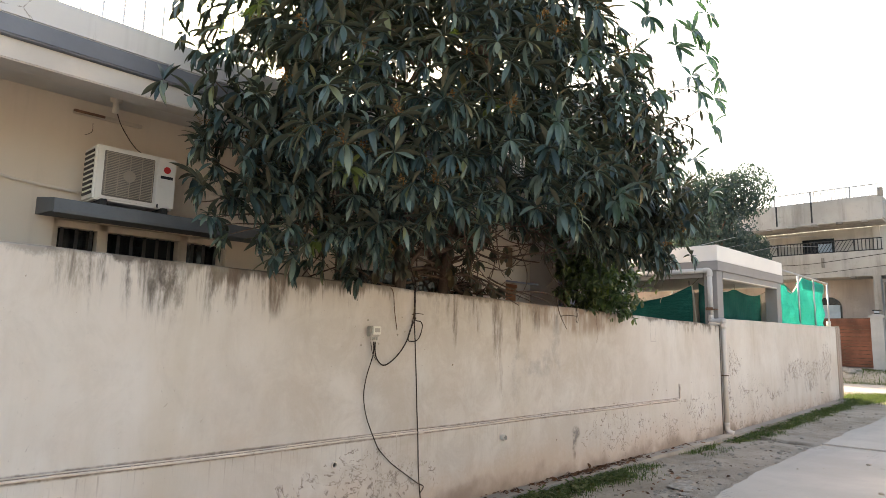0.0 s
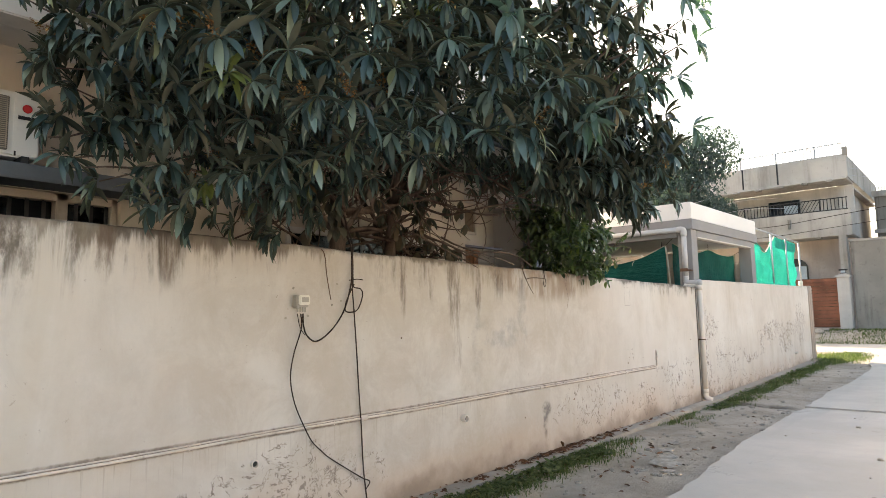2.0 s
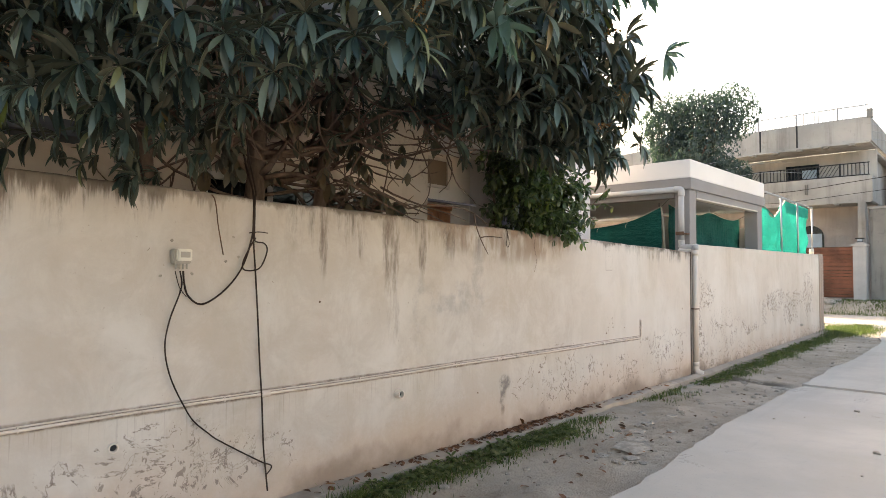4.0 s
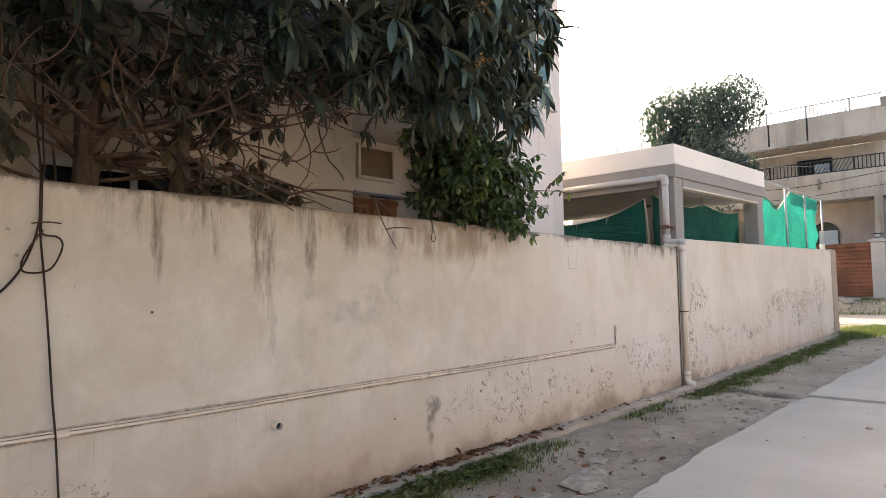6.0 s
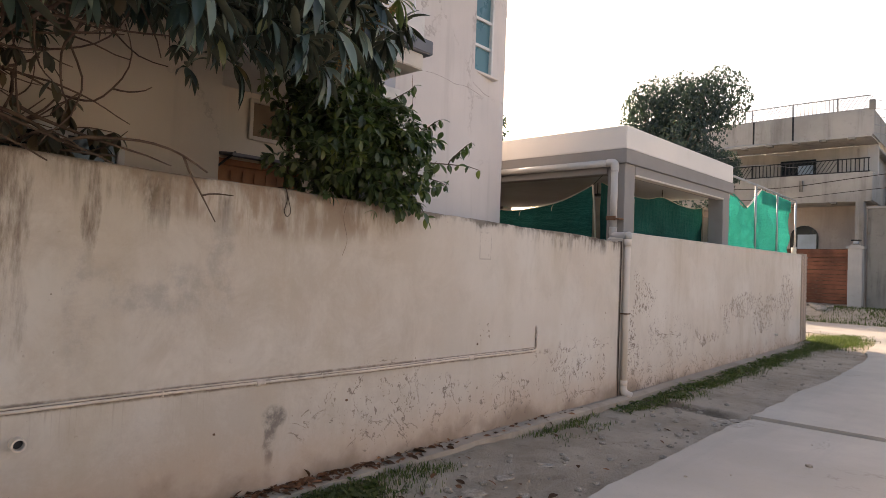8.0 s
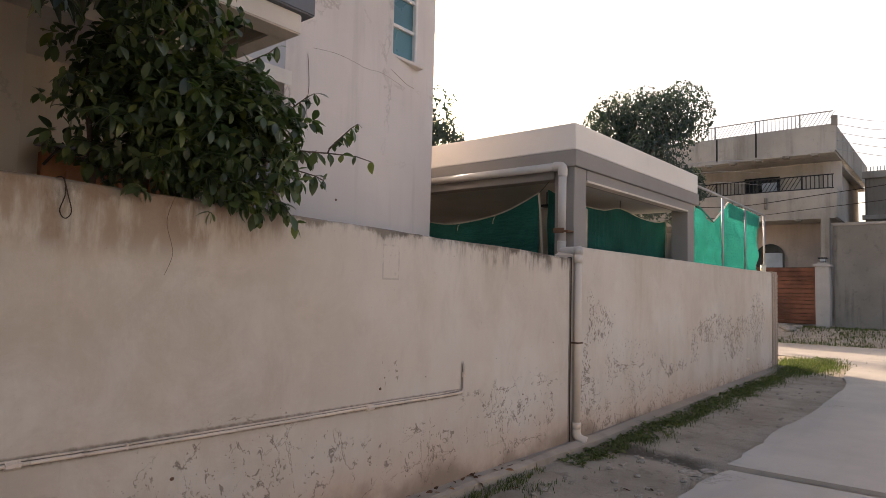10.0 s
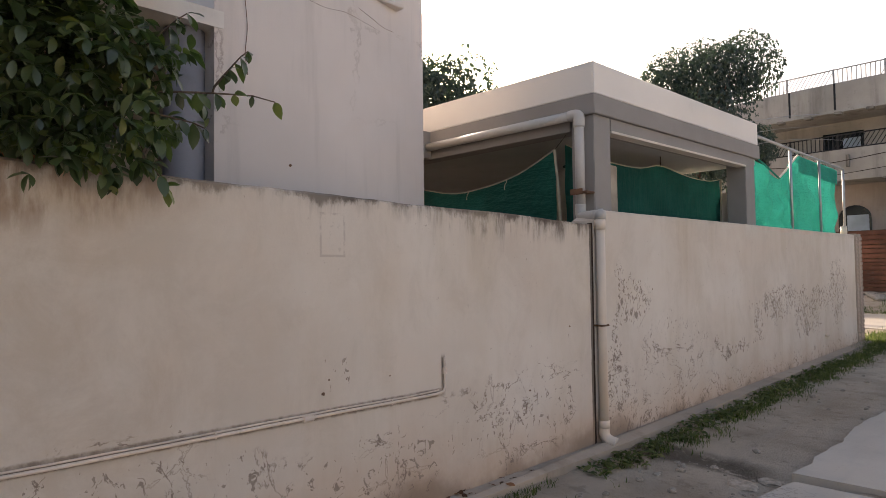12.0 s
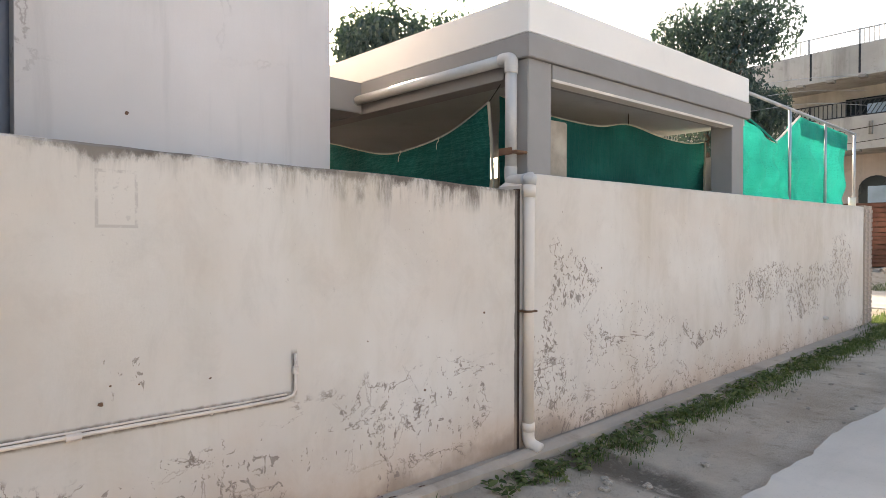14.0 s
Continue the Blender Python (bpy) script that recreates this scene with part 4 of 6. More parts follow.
part("hem", tubed(bend([(-4.50, 16.04, 3.15), (-4.48, 16.5, 3.04), (-4.48, 17.1, 2.90)], 5), 0.012, 6), M_TARP, tarp)
railing = thing("pipe_railing", "galvanised pipe rail and posts on the wall", "railing")
part("rail", tubed([(-4.43, 16.0, 3.385), (-4.43, 20.46, 3.385)], 0.022, 10), M_STEEL, railing, smooth=True)
for y in (17.46, 18.95, 20.45):
    part("post", tubed([(-4.43, y, 2.05), (-4.43, y, 3.38)], 0.021, 10), M_STEEL, railing, smooth=True)
part("brace", tubed([(-4.43, 20.45, 2.45), (-4.50, 20.52, 2.16)], 0.012, 6), M_STEEL, railing)
for y in (18.1, 18.7, 19.35, 19.9):
    part("tie", tubed([(-4.43, y, 3.335), (-4.45, y, 3.40)], 0.006, 5), M_CABLE, railing)
can = thing("paint_can", "small white tin on the wall's end", "tin")
part("body", tubed([(-4.43, 20.36, 2.17), (-4.43, 20.36, 2.31)], 0.055, 14), M_METERWHITE, can, smooth=True)
part("rim", tubed([(-4.43, 20.36, 2.31), (-4.43, 20.36, 2.32)], 0.059, 14), M_STEEL, can)

# ---- the house behind the wall ----
house = thing("house", "cream single storey house with a deep flat eave", "house")
part("wall", boxed(-5.85, -5.55, -9, 1.19, -0.1, 3.462), M_HOUSE, house)
part("wall", boxed(-5.85, -5.55, 2.63, 6.9, -0.1, 3.462), M_HOUSE, house)
part("wall", boxed(-5.85, -5.55, 1.19, 2.63, -0.1, 1.475), M_HOUSE, house)
part("wall", boxed(-5.85, -5.55, 1.19, 2.63, 2.48, 3.462), M_HOUSE, house)
part("wall", boxed(-6.65, -6.42, 6.6, 9.4, -0.1, 3.462), M_HOUSE, house)
part("wall", boxed(-6.5, -5.85, 6.62, 6.9, -0.1, 3.462), M_HOUSE, house)
part("wall", boxed(-11.8, -11.6, -9, 10.9, -0.1, 3.462), M_HOUSE, house)
part("soffit", boxed(-11.8, -4.62, -9, 8.02, 3.465, 3.50), M_SOFFIT, house, "white eave underside")
part("eave_beam", boxed(-4.66, -4.47, -9, 8.16, 3.235, 3.372, 0.008), M_CREAM, house)
part("eave_beam", boxed(-5.4, -4.62, 8.02, 8.16, 3.235, 3.372, 0.008), M_CREAM, house)
part("eave_band", boxed(-4.66, -4.43, -9, 8.24, 3.375, 3.50, 0.01), M_BAND, house, "grey painted band")
part("eave_band", boxed(-5.5, -4.66, 8.06, 8.24, 3.375, 3.50, 0.01), M_BAND, house, "grey painted band")
part("parapet", boxed(-4.60, -4.45, -9, 8.15, 3.503, 3.70, 0.012), M_PARAPET, house, "white parapet with a net of cracks")
part("roof", boxed(-11.8, -4.602, -9, 8.1, 3.503, 3.56), M_CONC, house)
# roof railing
rail = thing("roof_railing", "white thin iron railing on the parapet", "railing")
part("top_rail", tubed([(-4.54, -8.9, 4.34), (-4.54, 8.1, 4.34)], 0.014, 6), M_WHITEIRON, rail)
bar_me = mesh_of("baluster", tubed([(0, 0, 3.69), (0, 0, 4.34)], 0.007, 6), M_WHITEIRON)
for i in range(61):
    b = new("baluster", bar_me)
    b.parent = rail
    b.location = (-4.54, 0.0 + i * 0.135, 0)
# three-light barred window with its concrete shade
DOWN = (0, 0.11, -0.075)
shade = thing("window_shade", "dark grey concrete shade slab over the window", "window shade")
shade.location = (0, 0.09, -0.045)
bm = bmesh.new()
prof = [(-5.56, 2.665), (-5.10, 2.60), (-5.08, 2.505), (-5.56, 2.53)]
a = [bm.verts.new((x, 0.97, z)) for x, z in prof]
b = [bm.verts.new((x, 3.1, z)) for x, z in prof]
for i in range(4):
    bm.faces.new((a[i], a[(i + 1) % 4], b[(i + 1) % 4], b[i]))
bm.faces.new(a[::-1])
bm.faces.new(b)
bmesh.ops.recalc_face_normals(bm, faces=bm.faces)
part("slab", bm, M_SHADE, shade)
part("drip_edge", boxed(-5.105, -5.075, 0.965, 3.1, 2.492, 2.515, 0.004), M_SHADE, shade)
win = thing("window_1", "dark three-light window with vertical iron bars", "window", kind="structure")
win.location = DOWN
part("pane", boxed(-5.74, -5.73, 1.08, 2.52, 1.55, 2.555), M_GLASS_DARK, win)
for y0, y1 in ((1.08, 1.13), (1.42, 1.50), (2.09, 2.17), (2.47, 2.52)):
    part("window_frame", boxed(-5.70, -5.60, y0, y1, 1.55, 2.555, 0.006), M_FRAME, win)
part("window_frame", boxed(-5.70, -5.60, 1.08, 2.52, 2.50, 2.555, 0.006), M_FRAME, win)
part("window_sill", boxed(-5.75, -5.50, 0.94, 2.56, 1.50, 1.55, 0.008), M_CREAM, win)
for i in range(13):
    y = 1.17 + i * 0.107
    if not 1.40 < y < 1.52 and not 2.07 < y < 2.19:
        part("bar", boxed(-5.655, -5.64, y - 0.012, y + 0.012, 1.55, 2.5), M_IRON, win)
part("bar", boxed(-5.66, -5.642, 1.03, 2.47, 2.27, 2.29), M_IRON, win)

# air conditioner on the shade
ac = thing("air_conditioner", "white air conditioner outdoor unit on the window shade", "air conditioner")
ac.location = DOWN
part("casing", boxed(-5.46, -5.20, 1.225, 1.845, 2.685, 3.115, 0.014), M_ACWHITE, ac)
grille = part("grille_recess", boxed(-5.203, -5.192, 1.285, 1.665, 2.72, 3.075, 0.004), M_ACGRILLE, ac, "grey fan grille")
wire = mesh_of("grille_wire", boxed(-0.003, 0.003, -0.183, 0.183, -0.0022, 0.0022), M_GREYPL)
for i in range(26):
    w = new("grille_wire", wire)
    w.parent = grille
    w.location = (-5.187, 1.475, 2.735 + i * 0.0131)
upright = mesh_of("grille_wire", boxed(-0.003, 0.003, -0.0022, 0.0022, -0.17, 0.17), M_GREYPL)
for i in range(5):
    w = new("grille_wire", upright)
    w.parent = grille
    w.location = (-5.184, 1.30 + i * 0.088, 2.898)
bm = bmesh.new()
bmesh.ops.create_cone(bm, cap_ends=True, segments=24, radius1=0.045, radius2=0.045, depth=0.008, matrix=Matrix.Translation((-5.188, 1.475, 2.9)) @ Matrix.Rotation(radians(90), 4, "Y"))
part("fan_hub", bm, M_GREYPL, grille)
panel = part("side_panel", boxed(-5.2, -5.192, 1.69, 1.838, 2.695, 3.105, 0.003), M_ACWHITE, ac)
for i in range(9):
    part("side_fin", boxed(-5.43, -5.235, 1.217, 1.227, 2.73 + i * 0.041, 2.75 + i * 0.041), M_BLACK, ac)
for y in (1.30, 1.76):
    part("foot", boxed(-5.45, -5.17, y - 0.025, y + 0.025, 2.60, 2.69, 0.004), M_IRON, ac)
bm = bmesh.new()
bmesh.ops.create_cone(bm, cap_ends=True, segments=20, radius1=0.028, radius2=0.028, depth=0.006, matrix=Matrix.Translation((-5.189, 1.765, 3.01)) @ Matrix.Rotation(radians(90), 4, "Y"))
part("maker_mark", bm, M_RED, panel, "round red mark")
part("maker_mark", boxed(-5.1905, -5.1865, 1.715, 1.815, 2.935, 2.958), M_BLACK, panel, "dark bar of lettering")
part("badge", boxed(-5.1905, -5.186, 1.70, 1.71, 2.69, 2.72), M_BLACK, ac)

cable([(-5.54, -2.0, 2.90), (-5.53, 0.3, 2.845), (-5.53, 0.8, 2.80), (-5.52, 1.22, 2.775)], 0.016, "pale insulated pipe run to the air conditioner", "insulated_pipe", M_CREAM).location = DOWN
cable([(-5.22, 1.34, 3.44), (-5.40, 1.45, 3.36), (-5.50, 1.62, 3.22), (-5.42, 1.76, 3.12), (-5.38, 1.80, 3.10)], 0.005, "thin black wire from the lamp to the unit").location = DOWN
cable([(-5.53, 1.28, 3.36), (-5.50, 1.27, 3.28), (-5.50, 1.22, 3.24)], 0.003, "loose wire end by the batten").location = DOWN
lamp = thing("batten_light", "old lamp batten with an empty bulb holder", "lamp fitting")
lamp.location = (0, 0.11, -0.03)
part("batten", boxed(-5.552, -5.51, 1.13, 1.66, 3.365, 3.395, 0.004), M_FRAME, lamp)
part("cover", boxed(-5.525, -5.50, 1.13, 1.36, 3.370, 3.390, 0.003), M_RUST, lamp)
part("holder", tubed([(-5.20, 1.33, 3.466), (-5.20, 1.33, 3.43), (-5.20, 1.33, 3.425), (-5.20, 1.33, 3.34)], [0.045, 0.045, 0.022, 0.024], 12), M_METERWHITE, lamp, smooth=True)

# recessed porch: carved door, small window, round column
door = thing("door_1", "carved reddish wooden door behind the wall", "door", kind="structure")
leaf = part("leaf", boxed(-6.42, -6.37, 7.37, 8.25, 0.0, 2.46, 0.006), M_DOORWOOD, door)
part("door_frame", boxed(-6.42, -6.34, 7.28, 7.37, 0.0, 2.52, 0.006), M_DOORWOOD, door)
part("door_frame", boxed(-6.42, -6.34, 7.37, 8.25, 2.46, 2.52, 0.006), M_DOORWOOD, door)
for i in range(6):
    part("carving", boxed(-6.372, -6.352, 7.45 + i * 0.13, 7.53 + i * 0.13, 2.30, 2.42, 0.012), M_DOORWOOD, leaf)
porch = thing("door_awning", "thin grey awning sheet over the door", "awning")
bm = boxed(-6.42, -5.95, 7.25, 8.3, 2.56, 2.585, 0.004)
bmesh.ops.rotate(bm, cent=(-6.42, 7.7, 2.57), matrix=Matrix.Rotation(radians(8), 3, "Y"), verts=bm.verts)
part("sheet", bm, simple("awning_grey", (0.16, 0.155, 0.18), 0.7), porch)
part("bracket", tubed([(-6.41, 7.3, 2.4), (-6.0, 7.3, 2.53)], 0.012, 6), M_IRON, porch)
win = thing("window_2", "small brown framed window over the door", "window", kind="structure")
part("pane", boxed(-6.42, -6.41, 7.70, 8.2, 2.80, 3.14), simple("brown_blind", (0.15, 0.10, 0.06), 0.6), win)
for y0, y1, z0, z1 in ((7.66, 7.70, 2.76, 3.18), (8.2, 8.24, 2.76, 3.18), (7.70, 8.2, 2.76, 2.80), (7.70, 8.2, 3.14, 3.18)):
    part("window_frame", boxed(-6.42, -6.38, y0, y1, z0, z1, 0.004), M_FRAME, win)
win = thing("window_3", "low wide window with pale frame behind the tree", "window", kind="structure")
part("pane", boxed(-5.556, -5.546, 4.2, 6.1, 1.2, 2.36), M_GLASS_DARK, win)
for y in (4.15, 4.78, 5.1, 5.72, 6.1):
    part("window_frame", boxed(-5.556, -5.52, y, y + 0.05, 1.2, 2.36, 0.004), M_FRAMEWHITE, win)
part("window_frame", boxed(-5.556, -5.515, 4.15, 6.15, 2.36, 2.42, 0.004), M_FRAMEWHITE, win)
part("column", tubed([(-5.62, 8.60, -0.1), (-5.62, 8.60, 3.235)], 0.135, 28), M_COLUMN, house, "round grey porch column", smooth=True)
part("porch_ceiling", boxed(-6.5, -5.4, 6.6, 9.0, 3.24, 3.36), M_SOFFIT, house)

# rounded stair tower
tower = thing("stair_tower", "tall pale stair tower with a gently curved front", "tower")


def tower_x(y):
    return -5.36 - 0.125 * (y - 9.35) ** 2


TOP = 5.75
y0, y1, wy0, wy1, wz0, wz1 = 8.72, 10.9, 9.98, 10.42, 3.90, 5.25
cuts = sorted({y0, y1, wy0, wy1, *[y0 + (y1 - y0) * i / 26 for i in range(27)]})
zc = [-0.1, 1.5, 2.5, 3.2, wz0, 4.4, wz1, TOP]
V, F, idx = [], [], {}
for i, y in enumerate(cuts):
    for j, z in enumerate(zc):
        idx[i, j] = len(V)
        V.append((tower_x(y), y, z))
for i in range(len(cuts) - 1):
    for j in range(len(zc) - 1):
        ym, zm = (cuts[i] + cuts[i + 1]) / 2, (zc[j] + zc[j + 1]) / 2
        if wy0 < ym < wy1 and wz0 < zm < wz1:
            continue
        F.append((idx[i, j], idx[i + 1, j], idx[i + 1, j + 1], idx[i, j + 1]))
shell = raw("front", V, F, M_TOWER, tower, smooth=False)
solid = shell.modifiers.new("thickness", "SOLIDIFY")
solid.thickness, solid.offset = 0.2, -1.0
part("side", boxed(-9.2, tower_x(10.9) - 0.002, 10.70, 10.9, -0.1, TOP), M_TOWER, tower)
part("side", boxed(-9.2, tower_x(8.72) - 0.002, 8.722, 8.92, -0.1, TOP), M_TOWER, tower)
part("back", boxed(-9.4, -9.2, 8.72, 10.9, -0.1, TOP), M_TOWER, tower)
part("roof", boxed(-9.4, -5.72, 8.72, 10.9, TOP - 0.15, TOP + 0.0), M_CONC, tower)
win = thing("window_4", "tall narrow stair window with teal painted panes", "window", kind="structure")
for k in range(4):
    z = wz0 + 0.02 + k * 0.3275
    part("pane", boxed(tower_x(10.2) - 0.085, tower_x(10.2) - 0.078, wy0 + 0.03, wy1 - 0.03, z + 0.02, z + 0.31), M_GLASS_TEAL, win)
    part("window_frame", boxed(tower_x(10.2) - 0.09, tower_x(10.2) - 0.05, wy0, wy1, z - 0.018, z + 0.018, 0.004), M_FRAMEWHITE, win)
for y in (wy0, wy1 - 0.035):
    part("window_frame", boxed(tower_x(10.2) - 0.10, tower_x(10.2) - 0.035, y, y + 0.035, wz0, wz1, 0.004), M_FRAMEWHITE, win)
part("window_sill", boxed(tower_x(10.2) - 0.12, tower_x(10.2) + 0.035, wy0 - 0.03, wy1 + 0.04, wz0 - 0.03, wz0 + 0.003, 0.006), M_TOWER, win)
cable([(tower_x(8.95) + 0.006, 8.92, 3.55), (tower_x(8.95) + 0.006, 8.945, 3.3), (tower_x(8.95) + 0.006, 8.93, 3.1), (tower_x(8.95) + 0.004, 8.95, 2.95)], 0.003, "dark crack line down the tower's edge", "crack", M_RUST)
cable([(tower_x(y) + 0.0005, y, 3.63 + 0.012 * math.sin(11 * y) + 0.02 * noise.noise(Vector((y * 6, 0, 0)))) for y in (8.98, 9.2, 9.4, 9.6, 9.8, 10.0, 10.15)], 0.0016, "hairline crack across the tower's curve", "crack", M_RUST)
cable([(tower_x(y) + 0.0005, y, 3.72 - 0.13 * (y - 9.9) + 0.015 * math.sin(14 * y)) for y in (9.95, 10.1, 10.25, 10.4)], 0.0022, "short open crack under the stair window", "crack", M_RUST)

wall_chip(tower_x(9.28), 9.28, 2.34, 0.012, M_RUST, "small dark nail hole in the tower")
for y, z, size in ((11.30, 1.075, 0.009), (10.3, 0.98, 0.005), (7.34, 0.54, 0.013), (8.86, 0.855, 0.012), (8.90, 0.93, 0.006), (9.02, 0.92, 0.005), (9.35, 0.90, 0.007), (12.75, 1.35, 0.010), (10.75, 0.62, 0.010), (6.3, 0.46, 0.009), (4.45, 1.36, 0.010)):
    wall_chip(-4.32, y, z, size, M_RUST, "small dark hole where the plaster has broken away")

# ---- far house across the street ----
far = thing("far_house", "two storey concrete house with long curved balconies", "house")


def fy(x):
    return 34.0 + 0.012 * (x + 6.0) ** 2


FX = [-21.5 + i * 0.5 for i in range(33)] + [-4.95]


def sweep(z0, z1, d0, d1, xs=FX, mat=M_CONC, name="balcony", label=""):
    """A band that follows the curved front, from d0 before to d1 behind it, turned round the right corner."""
    path = [(x, fy(x)) for x in xs]
    V, F = [], []
    for x, y in path:
        V += [(x, y + d0, z0), (x, y + d0, z1), (x, y + d1, z1), (x, y + d1, z0)]
    for i in range(len(path) - 1):
        for j in range(4):
            a, b = i * 4 + j, i * 4 + (j + 1) % 4
            F.append((a, b, b + 4, a + 4))
    F += [(0, 3, 2, 1), tuple(len(V) - 4 + k for k in range(4))]
    return raw(name, V, F, mat, far, label)


sweep(7.32, 8.34, 0.0, 0.16, name="roof_parapet", label="grey stained roof parapet")
sweep(7.24, 7.34, -0.05, 1.9, name="roof_slab")
sweep(4.95, 5.84, 0.0, 0.16, name="balcony_parapet", label="stained concrete balcony wall")
sweep(4.66, 4.97, -0.06, 1.9, name="balcony_slab")
sweep(5.0, 7.2, 1.7, 1.9, mat=M_FARWALL, name="wall")
sweep(0.0, 4.7, 1.6, 1.8, mat=M_FARPINK, name="wall")
part("side_parapet", boxed(-5.1, -4.9, 34.0, 44, 7.32, 8.34), M_CONC, far)
part("side_balcony", boxed(-5.1, -4.9, 34.0, 36.2, 4.7, 5.84), M_CONC, far)
part("side_wall", boxed(-5.6, -5.3, 35.6, 44, 0.2, 7.2), M_FARWALL, far)
part("roof", boxed(-21, -5.0, 36.0, 44, 7.1, 7.2), M_CONC, far)
part("column", boxed(-5.45, -5.15, 33.95, 34.35, 0.3, 4.68, 0.02), M_CONC, far)
part("column", boxed(-13.75, -13.35, 34.95, 35.35, 0.3, 4.68, 0.02), M_CONC, far)
for x in (-7.77, -9.36, -11.6, -13.8):
    part("joint", boxed(x - 0.035, x + 0.035, fy(x) - 0.012, fy(x) + 0.02, 7.34, 8.36), M_BLACK, far, "dark vertical joint")
for x in (-7.4,):
    part("spout", boxed(x - 0.05, x + 0.05, fy(x) - 0.14, fy(x) + 0.02, 5.15, 5.6), M_CONC2, far)
for i in range(10):
    x = -5.6 - i * 1.02
    part("bracket", boxed(x - 0.12, x + 0.12, fy(x) - 0.22, fy(x) + 0.1, 7.14, 7.24, 0.01), M_CONC2, far)
for i in range(7):
    x = -6.2 - i * 1.6
    part("bracket", boxed(x - 0.1, x + 0.1, fy(x) - 0.2, fy(x) + 0.1, 4.57, 4.66, 0.01), M_CONC2, far)
part("shaft", boxed(-8.6, -7.2, 35.55, 35.62, 5.85, 6.75), M_GLASS_DARK, far, "dark upper window")
part("upper_pane", boxed(-7.9, -7.3, 35.54, 35.56, 5.9, 6.5), M_SKYPANE, far)
bm = bmesh.new()
arch = [(-8.15, 0.5), (-7.05, 0.5), (-7.05, 3.35)] + [(-7.6 + 0.55 * math.cos(a), 3.35 + 0.5 * math.sin(a)) for a in [math.pi * k / 10 for k in range(1, 10)]] + [(-8.15, 3.35)]
lo = [bm.verts.new((x, 35.55, z)) for x, z in arch]
hi = [bm.verts.new((x, 35.65, z)) for x, z in arch]
bm.faces.new(lo)
bm.faces.new(hi[::-1])
for i in range(len(arch)):
    bm.faces.new((lo[i], hi[i], hi[(i + 1) % len(arch)], lo[(i + 1) % len(arch)]))
bmesh.ops.recalc_face_normals(bm, faces=bm.faces)
part("arched_window", bm, M_GLASS_DARK, far, "dark arched window")
part("arch_pane", boxed(-7.85, -7.12, 35.53, 35.55, 1.6, 3.46), M_SKYPANE, far, "pane with the sky's reflection in its colour")


def far_rail(name, z0, z1, off, mat, label, xs0, xs1, step):
    r = thing(name, label, "railing", "far house railings")
    xs = [xs0 + (xs1 - xs0) * i / 40 for i in range(41)]
    for z in (z0 + 0.03, z1):
        part("rail", tubed([(x, fy(x) + off, z) for x in xs], 0.026, 5), mat, r)
    bar = mesh_of("baluster", tubed([(0, 0, z0), (0, 0, z1)], 0.02, 5), mat)
    slant = mesh_of("baluster", tubed([(-0.17, 0, z0), (0.17, 0, z1)], 0.014, 5), mat)
    n = int((xs1 - xs0) / step)
    for i in range(n + 1):
        x = xs0 + i * step
        b = new("baluster", slant if (i // 11) % 2 else bar)
        b.parent = r
        b.location = (x, fy(x) + off, 0)
    for i in range(0, n + 1, 11):
        x = xs0 + i * step
        part("post", boxed(x - 0.03, x + 0.03, fy(x) + off - 0.03, fy(x) + off + 0.03, z0 - 0.05, z1 + 0.03), mat, r)
    return r


far_rail("roof_railing", 8.34, 8.90, 0.08, M_BACKLIT_IRON, "white iron railing along the far roof, coloured grey as backlit", -21.0, -5.0, 0.15)
far_rail("balcony_railing", 5.84, 6.40, 0.08, M_IRON, "black iron balcony railing with slanted bars", -16.0, -5.0, 0.15)
part("corner_post", boxed(-5.05, -4.85, 33.97, 34.17, 8.3, 8.70, 0.01), M_CONC2, far)

gate = thing("wooden_gate", "rust brown gate of rough horizontal planks", "gate")
gate.location = (0.58, 0, 0.12)
part("backing", boxed(-9.4, -6.05, 33.06, 33.10, 0.45, 2.60), M_RUST, gate)
rng = random.Random(4)
z = 0.47
while z < 2.5:
    h = rng.uniform(0.11, 0.19)
    bm = boxed(-9.38, -6.10, 33.0 + rng.uniform(0, 0.015), 33.06, z, min(2.6, z + h - 0.03), 0.008)
    for v in bm.verts:
        v.co.z += 0.018 * noise.noise(Vector((v.co.x * 1.3, z * 3, 0)))
    part("plank", bm, M_GATEWOOD, gate)
    z += h
part("stile", boxed(-6.14, -6.04, 32.99, 33.08, 0.45, 2.62, 0.008), M_GATEWOOD, gate)
pil = thing("gate_pillar", "plastered gate pillar with a capstone", "pillar")
pil.location = (0.54, 0, 0.03)
part("shaft", boxed(-6.03, -5.56, 32.85, 33.3, 0.3, 2.70, 0.02), M_FARWALL, pil)
part("cap", boxed(-6.09, -5.50, 32.79, 33.36, 2.70, 2.80, 0.015), M_FARWALL, pil)
part("cap", boxed(-5.98, -5.61, 32.9, 33.25, 2.80, 2.86, 0.015), M_FARWALL, pil)
lan = thing("pillar_lamp", "black square lantern on the gate pillar", "lamp")
lan.location = (0.54, 0, 0.03)
part("base", boxed(-5.9, -5.69, 32.98, 33.17, 2.86, 2.90, 0.005), M_TERRA, lan)
part("body", boxed(-5.88, -5.71, 33.0, 33.15, 2.90, 3.0, 0.005), M_SKYPANE, lan)
part("lid", boxed(-5.95, -5.64, 32.93, 33.22, 3.0, 3.05, 0.01), M_TERRA, lan)
tagged(part("wall_far", boxed(-4.95, 9.0, 33.4, 33.75, 0.2, 4.30, 0.02), M_CONC2), "tall raw cement wall with dark damp streaks", "wall", kind="structure")
